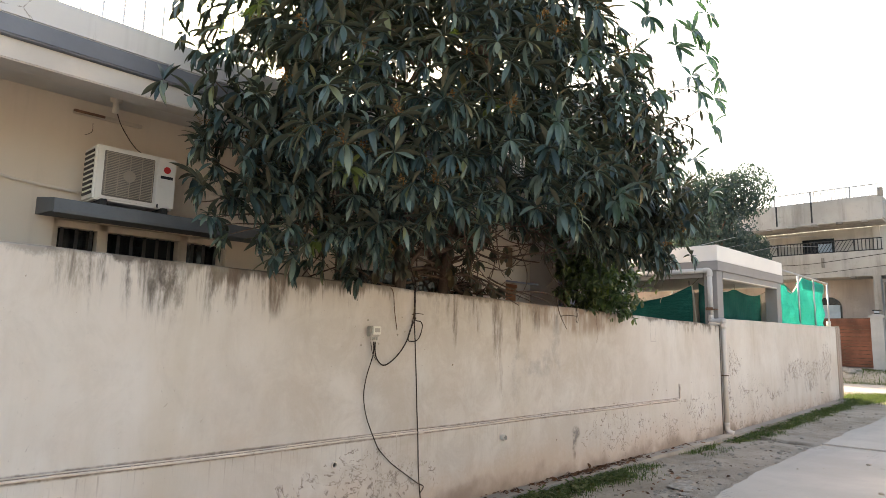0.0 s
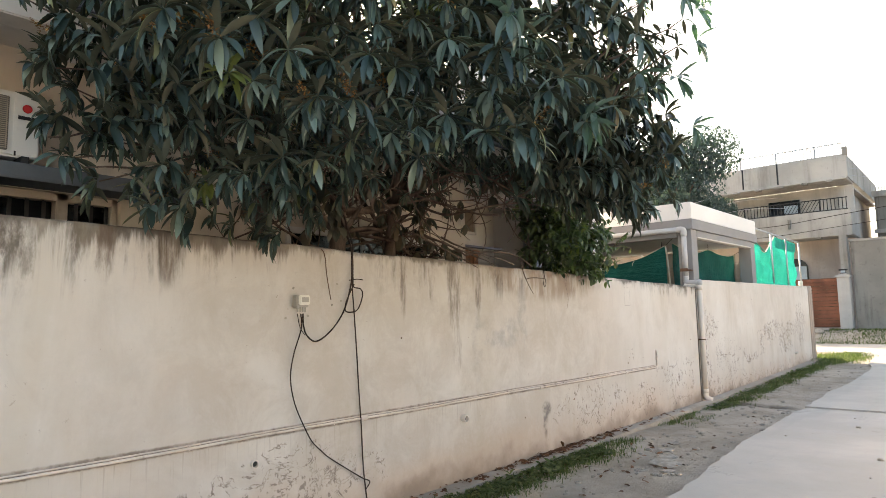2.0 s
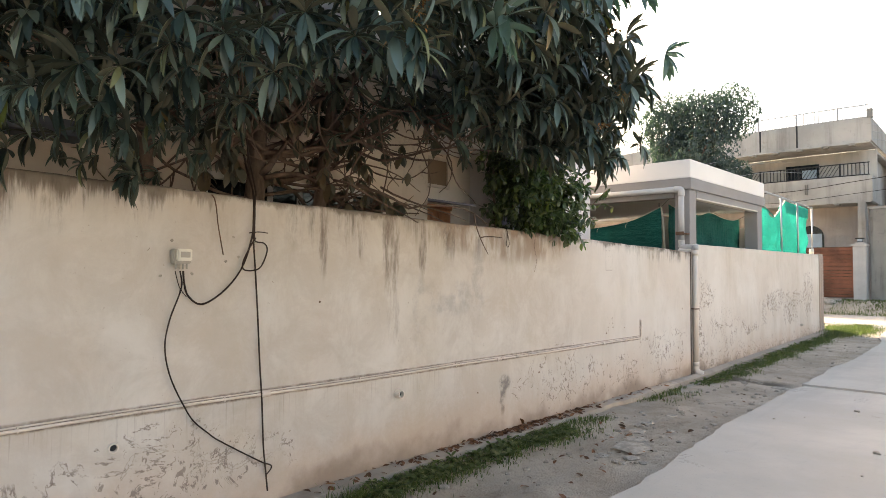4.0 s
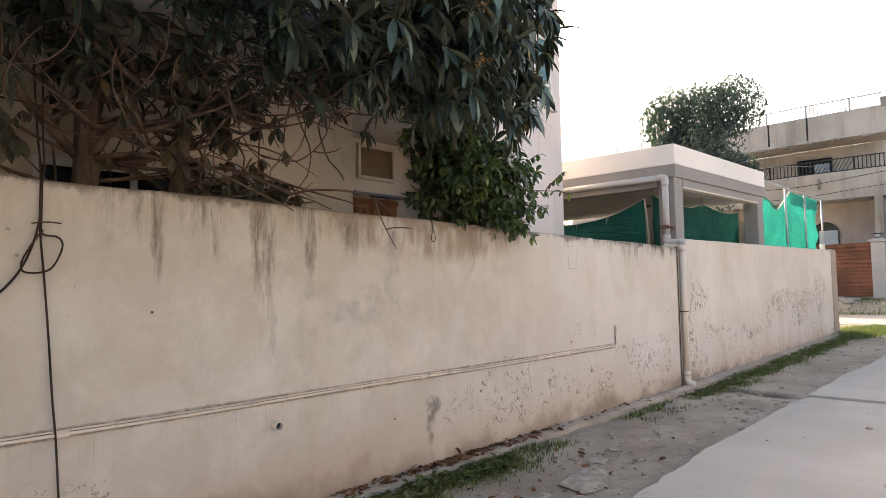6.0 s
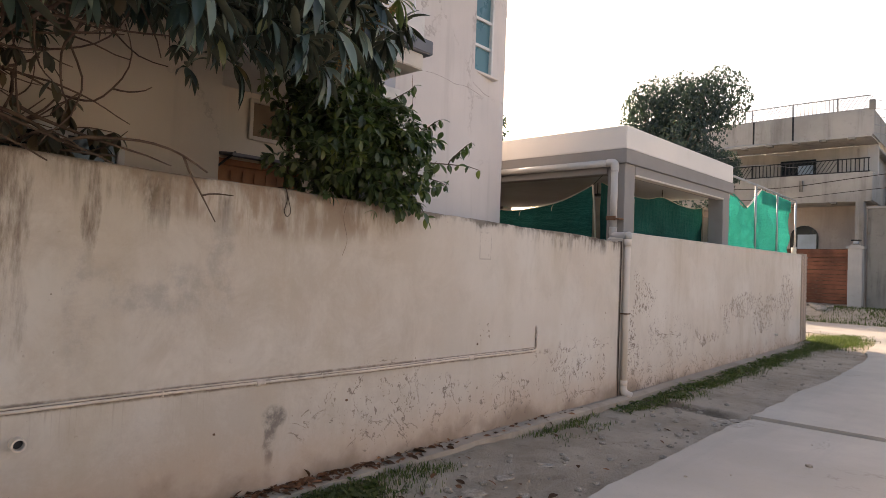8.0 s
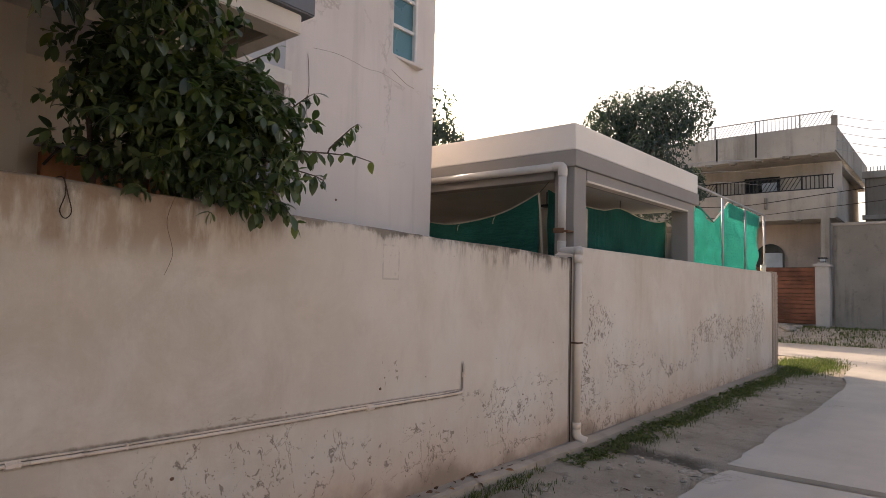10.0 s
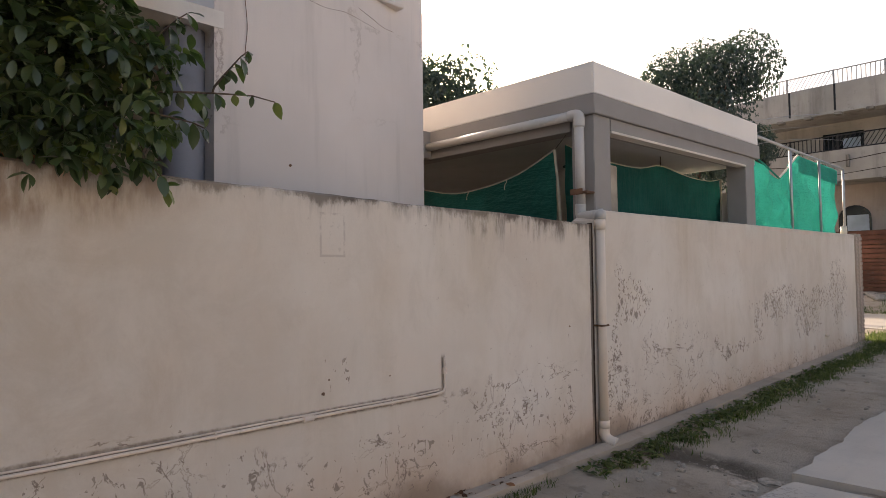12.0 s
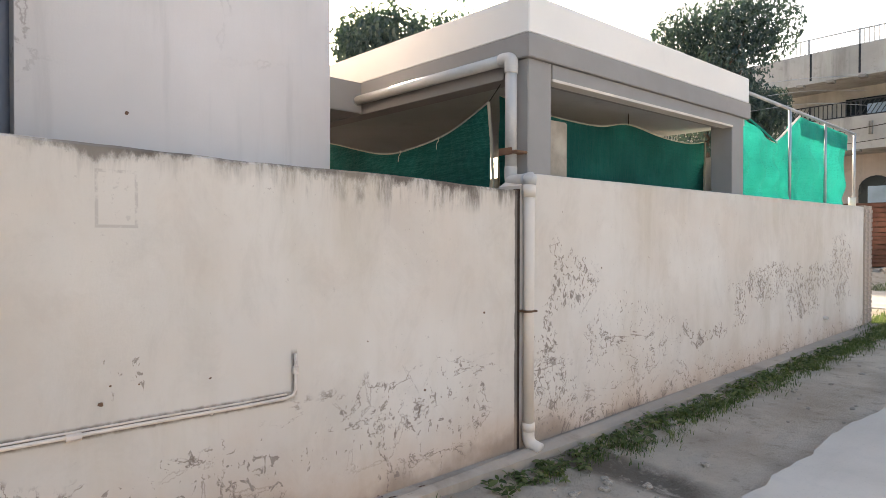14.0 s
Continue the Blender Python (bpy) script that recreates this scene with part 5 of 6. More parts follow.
tagged(part("wall_far_coping", boxed(-5.0, 9.0, 33.36, 33.79, 4.30, 4.40, 0.015), M_CONC), "cement coping on the tall wall", "coping", kind="structure")
back = thing("back_building", "grey unfinished building behind the tall wall", "building")
part("wall", boxed(-4.6, 8, 40, 46, 0.2, 7.3), M_CONC2, back)
part("ledge", boxed(-4.7, 8, 39.8, 40.0, 5.2, 5.4), M_CONC, back)
part("ledge", boxed(-4.7, 8, 39.85, 40.0, 7.1, 7.4), M_CONC, back)
part("pier", boxed(-3.2, -2.7, 39.75, 40.0, 0.2, 10.6), M_CONC, back)
for k in range(14):
    part("spike", tubed([(-4.5 + k * 0.13, 39.95, 7.4), (-4.5 + k * 0.13, 39.95, 7.62)], 0.015, 5), M_IRON, back)
for k in range(5):
    cable([(-4.9, 34.2, 7.4 + 0.33 * k), (-3.9, 37.0, 7.55 + 0.36 * k), (-2.9, 39.7, 7.8 + 0.42 * k)], 0.014, "thin steel fence wire strung overhead", "fence_wire", M_STEEL)
for k in range(3):
    cable([(-9.9, 20.5, 4.05 + 0.22 * k), (-9.2, 25, 4.9 + 0.34 * k), (-8.3, 30.0, 5.9 + 0.4 * k), (-7.5, 33.8, 6.3 + 0.5 * k)], 0.012, "slack overhead wire between iron posts", "overhead_wire", M_STEEL)
post = thing("wire_post", "slim iron post that carries overhead wires", "post")
part("pole", tubed([(-9.0, 20.5, 0), (-9.0, 20.5, 5.6)], 0.03, 8), M_STEEL, post)
cable([(-14, 33.6, 6.0), (-9, 33.5, 5.45), (-5, 33.6, 5.75), (2, 34.5, 6.6)], 0.018, "sagging street cable before the far house")
cable([(-14, 33.4, 5.35), (-9, 33.3, 4.95), (-5, 33.4, 5.2), (2, 34.3, 5.9)], 0.014, "sagging street cable before the far house")

for ob in list(scene.collection.all_objects):
    if ob.parent is None and ob.name.split(".")[0] in ("far_house", "wooden_gate", "gate_pillar", "pillar_lamp", "wall_far", "wall_far_coping", "back_building", "roof_railing", "balcony_railing", "fence_wire"):
        if ob.name != "roof_railing":
            ob.location.z += lift(34.0)

# ---- plants ----
def leaf_shape(L, wd, droop, fold=0.25, n=4):
    """Points and faces of one leaf along +x: a folded blade that bends down."""
    V = [(0, 0, 0)]
    for i in range(1, n + 1):
        t = i / (n + 1)
        w = wd * math.sin(math.pi * (t ** 1.15)) ** 0.75
        x = L * (t - 0.12 * droop * t * t)
        z = -droop * L * t * t
        V += [(x, -w, z + fold * w), (x, 0, z), (x, w, z + fold * w)]
    V.append((L * (1 - 0.12 * droop), 0, -droop * L))
    F = [(0, 2, 1), (0, 3, 2)]
    for i in range(n - 1):
        a = 1 + i * 3
        F += [(a, a + 1, a + 4, a + 3), (a + 1, a + 2, a + 5, a + 4)]
    e = 1 + (n - 1) * 3
    F += [(e, e + 1, e + 3), (e + 1, e + 2, e + 3)]
    return np.array(V), F


class Foliage:
    """Collects many leaves into one mesh."""

    def __init__(self, under=None):
        self.v, self.f, self.n, self.under = [], [], 0, under

    def add(self, V, F, M, at):
        self.v.append(V @ M.T + at)
        s = self.n
        self.f += [tuple(i + s for i in q) for q in F]
        self.n += len(V)
        if self.under:
            self.under.add(V - np.array((0.0, 0.0, 0.012 * abs(V).max())), [q[::-1] for q in F], M, at)

    def link(self, name, material, parent, label=""):
        ob = raw(name, np.concatenate(self.v).tolist(), self.f, material, parent, label, smooth=True)
        return tagged(ob, kind="stuff")


def basis(d, roll=0.0):
    """A turn that takes +x to d, with z kept up as far as it goes."""
    d = np.array(d, float)
    d /= np.linalg.norm(d)
    s = np.cross((0.0, 0.0, 1.0), d)
    if np.linalg.norm(s) < 1e-4:
        s = np.array((0.0, 1.0, 0.0))
    s /= np.linalg.norm(s)
    u = np.cross(d, s)
    c, q = math.cos(roll), math.sin(roll)
    return np.stack([d, c * s + q * u, -q * s + c * u], axis=1)


def rosette(fol, at, axis, rng, count, size, shapes, droop=0.5):
    """A whorl of leaves round a twig's end."""
    B = basis(axis)
    for k in range(count):
        a = 6.283 * k / count + rng.uniform(-0.3, 0.3)
        el = rng.uniform(0.0, 0.8)
        loc = np.array((math.sin(el), math.cos(a) * math.cos(el), math.sin(a) * math.cos(el)))
        d = B @ loc
        d[2] -= droop * rng.uniform(0.4, 1.5)
        V, F = shapes[rng.randrange(len(shapes))]
        fol.add(V * (size * rng.uniform(0.7, 1.2)), F, basis(d, rng.uniform(-0.5, 0.5)), np.array(at))


LOQUAT = [leaf_shape(1.0, 0.108, dr, 0.42, 5) for dr in (0.12, 0.28, 0.45, 0.62)]
OVAL = [leaf_shape(1.0, 0.23, dr, 0.25) for dr in (0.1, 0.3, 0.5)]


def limb(bm, a, b, r0, r1, rng, wob=0.18, n=6, sides=7):
    a, b = Vector(a), Vector(b)
    pts, L = [], (b - a).length
    off = Vector((rng.random() * 50, rng.random() * 50, rng.random() * 50))
    for i in range(n + 1):
        t = i / n
        p = a.lerp(b, t)
        if 0 < i < n:
            p += noise.noise_vector(off + p * 1.3) * wob * L * 0.5
        pts.append(p)
    tube(bm, pts, [r0 + (r1 - r0) * i / n for i in range(n + 1)], sides)
    return pts


def curly(bm, a, d, length, r0, r1, rng, curl=0.35, sink=0.0, sides=5):
    """A bent twig that wanders as it grows. Returns its points."""
    p, d = Vector(a), Vector(d).normalized()
    n = max(5, int(length / 0.075))
    spin = Vector((rng.gauss(0, 1), rng.gauss(0, 1), rng.gauss(0, 1))).normalized()
    pts = [p.copy()]
    for i in range(n):
        spin = (spin + Vector((rng.gauss(0, 0.45), rng.gauss(0, 0.45), rng.gauss(0, 0.45)))).normalized()
        d = (d + d.cross(spin) * curl * rng.uniform(0.3, 1.0) + Vector((0, 0, sink))).normalized()
        p = p + d * (length / n)
        if p.z < 2.12 and p.x < -4.27:
            p.z, d.z = 2.12, abs(d.z) * 0.4
        pts.append(p.copy())
    tube(bm, pts, [r0 + (r1 - r0) * i / n for i in range(n + 1)], sides)
    return pts


def loquat_tree():
    rng = random.Random(11)
    tree = thing("loquat_tree", "large leafy loquat tree hanging over the boundary wall", "tree")
    C, R = np.array((-3.65, 4.25, 3.95)), np.array((1.85, 2.95, 3.2))
    bm = bmesh.new()
    trunk = limb(bm, (-5.02, 4.25, -0.05), (-4.95, 4.30, 2.75), 0.095, 0.075, rng, 0.05)
    part("trunk", bm, M_BARK, tree, smooth=True)
    bm = bmesh.new()
    limb(bm, (-5.05, 4.62, -0.05), (-4.7, 4.9, 3.2), 0.07, 0.05, rng, 0.08)
    part("trunk", bm, M_BARK, tree, smooth=True)
    bm = bmesh.new()
    limb(bm, (-5.0, 3.75, -0.05), (-4.75, 3.3, 3.1), 0.06, 0.045, rng, 0.08)
    part("trunk", bm, M_BARK, tree, smooth=True)
    ends = []
    starts = [(-4.95, 4.30, 2.7), (-4.7, 4.9, 3.1), (-4.75, 3.3, 3.0), (-4.98, 4.28, 2.3)]
    for i in range(14):
        a, e = rng.uniform(0, 6.28), rng.uniform(-0.1, 1.3)
        tip = C + R * 0.8 * np.array((math.cos(a) * math.cos(e) * 0.9, math.sin(a) * math.cos(e), math.sin(e)))
        bm = bmesh.new()
        pts = limb(bm, starts[i % 4], tip, rng.uniform(0.022, 0.042), 0.008, rng, 0.4, 10)
        part("limb", bm, M_BARK, tree, smooth=True)
        ends += pts[3:]
    felt = Foliage()
    fol, dry = Foliage(felt), Foliage()

    def outside(p, slack=0.0):
        """The crown ends on two slanting sides: one over the lane, one towards the shrub."""
        rag = slack + 0.16 * noise.noise(Vector(p) * 2.2) + 0.10 * noise.noise(Vector(p) * 5.0)
        lane = -0.10 - (0.365 + 0.13 * max(0.0, p[2] - 2.8)) * (p[1] + 0.28)
        return p[0] > lane + rag or p[0] > -0.62 - 0.87 * (p[1] - 3.62) + rag

    young = Foliage()
    n = 0
    while n < 3600:
        u = np.array([rng.gauss(0, 1) for _ in range(3)])
        u /= np.linalg.norm(u)
        r = rng.uniform(0.25, 1.0) ** 0.42
        bumpy = 1.0 + 0.17 * noise.noise(Vector(u * 2.6)) + 0.09 * noise.noise(Vector(u * 6.0))
        p = C + R * u * r * bumpy
        taper = 1.0 - 0.29 * max(0.0, p[2] - 3.75)
        p[:2] = C[:2] + (p[:2] - C[:2]) * max(0.45, taper)
        p[0] -= 0.42 * max(0.0, p[2] - 3.75)
        p[1] -= 0.20 * max(0.0, p[2] - 3.75)
        # the skirt is high over the bare twigs and low at the far left end
        over = 1.0 - min(1, max(0, (p[0] + 3.75) / 0.7))
        floor_z = 2.1 + 0.5 * over * min(1, max(0, (p[1] - 3.1) / 1.1)) + 0.3 * over * min(1, max(0, (p[1] - 5.0) / 0.8)) + (1.0 - over) * (0.27 + 0.36 * math.exp(-((p[1] - 4.0) / 0.62) ** 2))
        if p[2] < floor_z + 0.12 * noise.noise(Vector(p * 2.5)):
            continue
        if p[0] < -4.55 and p[2] < (3.9 if p[1] < 3.4 or p[0] < -5.3 else 2.7):
            continue
        if p[0] < -4.38 and 3.15 < p[2] < 3.88:
            continue
        if p[2] < 3.3 and p[1] > 3.6 and p[0] < -3.9 and rng.random() < (0.2 if p[1] < 4.6 else 0.45):
            continue
        # thinner at the high far corner over the lane
        if outside(p):
            continue
        axis = u * np.array((1, 1, 0.6)) + np.array((0, 0, 0.55))
        size = rng.uniform(0.11, 0.18)
        rosette(young if rng.random() < 0.012 else fol, p, axis, rng, rng.randint(11, 16), size, LOQUAT, 0.42)
        if rng.random() < 0.13 and r > 0.8 and u[0] > -0.2:
            way = axis / np.linalg.norm(axis)
            for _ in range(46):
                t_ = rng.random()
                d = way * (0.02 + 0.11 * t_) + np.array([rng.gauss(0, 0.022 * (1.15 - t_)) for _ in range(3)])
                V, F = OVAL[rng.randrange(3)]
                dry.add(V * rng.uniform(0.014, 0.026), F, basis(d + np.array([rng.gauss(0, 0.06) for _ in range(3)])), p + d)
        n += 1
    # the dense lower boughs on the lane side
    n = 0
    while n < 320:
        p = np.array((rng.uniform(-4.2, -2.75), rng.uniform(3.6, 7.0), rng.uniform(2.8, 3.9)))
        edge = ((p[0] - C[0]) / R[0]) ** 2 + ((p[1] - C[1]) / R[1]) ** 2
        low = 2.72 + 0.5 * min(1, max(0, (p[1] - 5.9) / 0.5)) + 0.3 * min(1, max(0, (p[0] + 3.7) / 0.6)) + 0.15 * noise.noise(Vector(p * 2.0))
        if edge > 1.0 or p[2] < low or outside(p):
            continue
        rosette(fol, p, (0.5, 0.2, 0.5), rng, rng.randint(10, 14), rng.uniform(0.13, 0.20), LOQUAT, 0.45)
        n += 1
    # boughs that hang over the wall towards the lane
    for k in range(310):
        a = (Vector((-3.75, 6.3, 3.1)), Vector((-2.75, 5.2, 2.85)), Vector((-3.1, 5.6, 2.95)), Vector((-3.75, 2.4, 2.85)), Vector((-3.85, 2.15, 2.8)))[k % 5]
        f = Vector((rng.gauss(0, 0.3), rng.gauss(0, 0.3), max(-0.45, rng.gauss(0, 0.24))))
        if outside(a + f):
            continue
        rosette(fol, np.array(a + f), (0.4, 0.4, 0.4), rng, rng.randint(10, 14), rng.uniform(0.13, 0.20), LOQUAT, 0.45)
    # thin shoots that stand out beyond the crown
    bm = bmesh.new()
    for i in range(30):
        y = rng.uniform(4.2, 5.0)
        z = rng.uniform(2.9, 4.0)
        x = -0.15 - (0.365 + 0.13 * max(0.0, z - 2.8)) * (y + 0.28) - rng.uniform(0.1, 0.4)
        a = Vector((x, y, z))
        b = a + Vector((rng.uniform(0.15, 0.5), rng.uniform(-0.1, 0.35), rng.uniform(0.15, 0.5)))
        pts = limb(bm, a, b, 0.010, 0.004, rng, 0.25, 6, 5)
        for p in pts[2:]:
            rosette(young if rng.random() < 0.12 else fol, np.array(p), (0.5, 0.3, 0.6), rng, rng.randint(3, 5), rng.uniform(0.08, 0.13), LOQUAT, 0.35)
    for i in range(14):
        a = Vector((-4.3, rng.uniform(2.2, 2.8), rng.uniform(2.4, 3.2)))
        b = a + Vector((rng.uniform(0, 0.3), rng.uniform(-0.9, -0.4), rng.uniform(-0.2, 0.3)))
        limb(bm, a, b, 0.01, 0.004, rng, 0.3, 5, 5)
    tagged(part("shoot_growth", bm, M_BARK, tree, smooth=True), kind="stuff")
    fol.link("crown", M_LEAF, tree, "dark grey green loquat leaves in whorls")
    felt.link("leaf_underside", M_LEAF_FELT, tree, "dull rusty felted undersides of the leaves")
    young.link("young_leaves", M_LEAF_LIGHT, tree, "yellow green young leaves")
    dry.link("blossom", M_DRY, tree, "brown dried flower heads")
    # tangle of bare, bent boughs and twigs under the crown
    bm = bmesh.new()
    spots = []
    for i in range(20):
        a = Vector((-4.96 + rng.uniform(-0.05, 0.1), 4.28 + rng.uniform(-0.05, 0.15), rng.uniform(2.1, 2.9)))
        d = Vector((rng.uniform(-0.1, 0.35), rng.uniform(0.6, 1.0) if i % 5 else -0.8, rng.uniform(-0.25, 0.35)))
        main = curly(bm, a, d, rng.uniform(1.15, 2.05), rng.uniform(0.012, 0.024), 0.006, rng, 0.20, sides=6)
        for k in range(rng.randint(3, 5)):
            q = main[rng.randrange(3, len(main))]
            sub = curly(bm, q, (rng.uniform(-0.4, 0.5), rng.uniform(-0.2, 1.0), rng.uniform(-0.7, 0.7)), rng.uniform(0.35, 0.9), 0.008, 0.003, rng, 0.38)
            spots += sub[4:]
            if rng.random() < 0.6:
                spots += curly(bm, sub[len(sub) // 2], (rng.uniform(-0.4, 0.5), rng.uniform(-0.6, 0.9), rng.uniform(-0.8, 0.6)), rng.uniform(0.2, 0.45), 0.006, 0.003, rng, 0.5)[3:]
    for i in range(44):
        a = Vector((rng.uniform(-4.7, -3.6), rng.uniform(3.0, 5.4), rng.uniform(2.65, 3.1)))
        spots += curly(bm, a, (rng.uniform(-0.3, 0.3), rng.uniform(-0.6, 0.8), rng.uniform(-1.0, -0.2)), rng.uniform(0.4, 0.9), 0.007, 0.003, rng, 0.40)[4:]
    for i in range(3):
        a = Vector((-4.5, 4.7 + 0.25 * i, 2.3))
        limb(bm, a, Vector((-4.1, 5.25 + 0.3 * i, 1.98 + 0.03 * i)), 0.011, 0.004, rng, 0.15, 6, 5)
    tagged(part("twig_tangle", bm, M_TWIG, tree, "tangle of bare bent brown twigs", smooth=True), kind="stuff")
    low = Foliage()
    for i in range(330):
        q = spots[rng.randrange(len(spots))]
        if q.y > 6.2 or noise.noise(q * 1.9) < -0.12 or (q.x > -4.25 and q.z < 2.5):
            continue
        rosette(low, np.array(q), (0.1, 0.1, -0.8), rng, rng.randint(3, 6), rng.uniform(0.08, 0.14), OVAL, 0.9)
    low.link("hanging_leaves", M_LEAF_OLD, tree, "old leaves hanging among the twigs")
    # leaves that stand nearest the lane
    shapes = []
    for V, F in LOQUAT:
        me = bpy.data.meshes.new("leaf")
        me.from_pydata((V * 0.17).tolist(), [], F)
        me.polygons.foreach_set("use_smooth", [True] * len(me.polygons))
        me.materials.append(M_LEAF)
        shapes.append(me)
    k = 0
    while k < 30:
        y = rng.uniform(2.6, 5.8)
        u = np.array((0.93, (y - C[1]) / R[1] * 0.9, rng.uniform(-0.75, 0.3)))
        u /= np.linalg.norm(u)
        p = C + R * u * 0.97
        if p[2] < 2.5 or p[1] < 2.3:
            continue
        B = basis(u + np.array((0, 0, 0.5)))
        for j in range(10):
            a, el = 0.628 * j + rng.uniform(-0.2, 0.2), rng.uniform(0.05, 0.8)
            d = B @ np.array((math.sin(el), math.cos(a) * math.cos(el), math.sin(a) * math.cos(el)))
            d[2] -= rng.uniform(0.15, 0.7)
            lf = new("leaf", shapes[rng.randrange(4)])
            lf.parent = tree
            M3 = basis(d, rng.uniform(-0.5, 0.5))
            lf.matrix_basis = Matrix.Translation(p) @ Matrix([list(r_) for r_ in M3]).to_4x4()
        k += 1
    return tree


def shrub():
    rng = random.Random(5)
    t = thing("citrus_shrub", "glossy green shrub leaning over the wall", "shrub")
    bm = bmesh.new()
    fol, light = Foliage(), Foliage()
    for i in range(5):
        limb(bm, (-4.85, 7.2 + 0.12 * i, -0.05), (-4.6 + 0.1 * (i % 2), 6.9 + 0.3 * i, 2.7), 0.03, 0.012, rng, 0.12)
    # three uneven lobes: a low one along the coping, a taller one behind, a ragged one over the lane
    lobes = ((np.array((-4.42, 7.28, 2.42)), np.array((0.42, 0.58, 0.46)), 500), (np.array((-4.52, 7.2, 2.92)), np.array((0.42, 0.46, 0.60)), 430), (np.array((-4.25, 7.62, 2.36)), np.array((0.30, 0.42, 0.50)), 330))
    for C, R, count in lobes:
        for i in range(count):
            u = np.array([rng.gauss(0, 1) for _ in range(3)])
            u /= np.linalg.norm(u)
            p = C + R * u * rng.uniform(0.25, 1.0) ** 0.5 * (1 + 0.38 * noise.noise(Vector(u * 2.6 + C)))
            if p[2] < 2.05 and p[0] < -4.25:
                continue
            if p[2] < 1.93 + 0.12 * noise.noise(Vector((0, p[1] * 4, 0))):
                continue
            rosette(light if rng.random() < 0.08 else fol, p, u + np.array((0.1, 0, 0.3)), rng, rng.randint(4, 7), rng.uniform(0.065, 0.105), OVAL, 0.42)
    twigs = [((-4.25, 7.85, 2.35), (-3.97, 8.36, 2.36)), ((-4.08, 8.1, 2.38), (-3.93, 8.2, 2.56)), ((-4.2, 7.7, 2.2), (-4.12, 7.9, 1.93)), ((-4.25, 7.8, 2.5), (-4.08, 7.98, 2.72)), ((-4.25, 7.5, 2.2), (-4.15, 7.68, 1.92)),
             ((-4.3, 7.4, 2.7), (-4.15, 7.75, 2.95)), ((-4.3, 7.1, 2.8), (-4.15, 7.3, 3.15)), ((-4.25, 7.75, 2.3), (-4.05, 8.05, 2.2))]
    for a, b in twigs:
        pts = limb(bm, a, b, 0.007, 0.003, rng, 0.15, 7, 5)
        for p in pts[2:]:
            rosette(light if rng.random() < 0.2 else fol, np.array(p), (0.2, 0.7, 0.1), rng, rng.randint(1, 3), rng.uniform(0.07, 0.11), OVAL, 0.7)
    tagged(part("stem_growth", bm, M_BARK, t, smooth=True), kind="stuff")
    fol.link("foliage", M_LEAF2, t, "glossy oval green leaves")
    light.link("young_leaves", M_LEAF_LIGHT, t, "pale young leaves")
    return t


def far_tree(x, y, height, rx, rz, count, seed, size, label):
    rng = random.Random(seed)
    t = thing("street_tree", label, "tree")
    bm = bmesh.new()
    cz = height - rz
    limb(bm, (x, y, -0.1), (x + 0.2, y, cz), 0.2, 0.1, rng, 0.05)
    part("trunk", bm, M_BARK, t, smooth=True)
    fol = Foliage()
    lobes = [(np.array((rng.uniform(-0.75, 0.75) * rx, rng.uniform(-0.75, 0.75) * rx, rng.uniform(-0.6, 0.55) * rz)), rng.uniform(0.3, 0.55)) for _ in range(15)]
    for c, s in lobes:
        bm = bmesh.new()
        limb(bm, (x + 0.1, y, cz - rz * 0.7), np.array((x, y, cz)) + c, 0.07, 0.02, rng, 0.15)
        part("limb", bm, M_BARK, t, smooth=True)
        for k in range(count // 15):
            u = np.array([rng.gauss(0, 1) for _ in range(3)])
            u /= np.linalg.norm(u)
            p = np.array((x, y, cz)) + c + u * np.array((rx, rx, rz)) * s * rng.uniform(0.2, 1.0) ** 0.5
            rosette(fol, p, u, rng, 4, size * rng.uniform(0.7, 1.3), OVAL, 0.5)
    fol.link("crown", M_LEAF_FAR, t, "small green leaves paled with painted haze")
    return t


loquat_tree()
shrub()
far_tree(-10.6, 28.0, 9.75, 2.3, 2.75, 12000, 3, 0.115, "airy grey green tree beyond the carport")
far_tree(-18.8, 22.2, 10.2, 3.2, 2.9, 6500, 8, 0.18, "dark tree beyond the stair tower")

# ---- grass, litter, stones ----
def grass_strip():
    rng = random.Random(21)
    V, F = [], []
    n = 0
    while n < 20000:
        y = rng.uniform(3.4, 24.0)
        x = -3.97 + rng.gauss(0, 0.11) + (0.06 if y > 12 else 0.0) + (0.10 if y > 19 else 0.0)
        dens = 0.12 + 0.9 * noise.noise(Vector((0, y * 0.75, 0))) + 0.7 * noise.noise(Vector((x * 5, y * 3, 0)))
        if 4.5 < y < 7.3:
            dens += 0.75
        if 7.3 < y < 11.0:
            dens -= 0.12
        if y > 11.3:
            dens += 0.12
        if x < -4.13 or rng.random() > dens:
            continue
        blade(V, F, x, y, ground_z(x, y), rng.uniform(0.015, 0.06) * (1.4 if y > 18 else 1), rng, rng.uniform(0.002, 0.005))
        n += 1
    for _ in range(5000):
        x, y = -3.9 + rng.gauss(0, 0.3), rng.gauss(21.6, 0.8)
        blade(V, F, x, y, ground_z(x, y), rng.uniform(0.04, 0.12), rng, 0.006)
    ob = raw("grass", V, F, M_GRASS)
    return tagged(ob, "short green grass growing along the wall's foot", "grass", kind="stuff")


grass_strip()


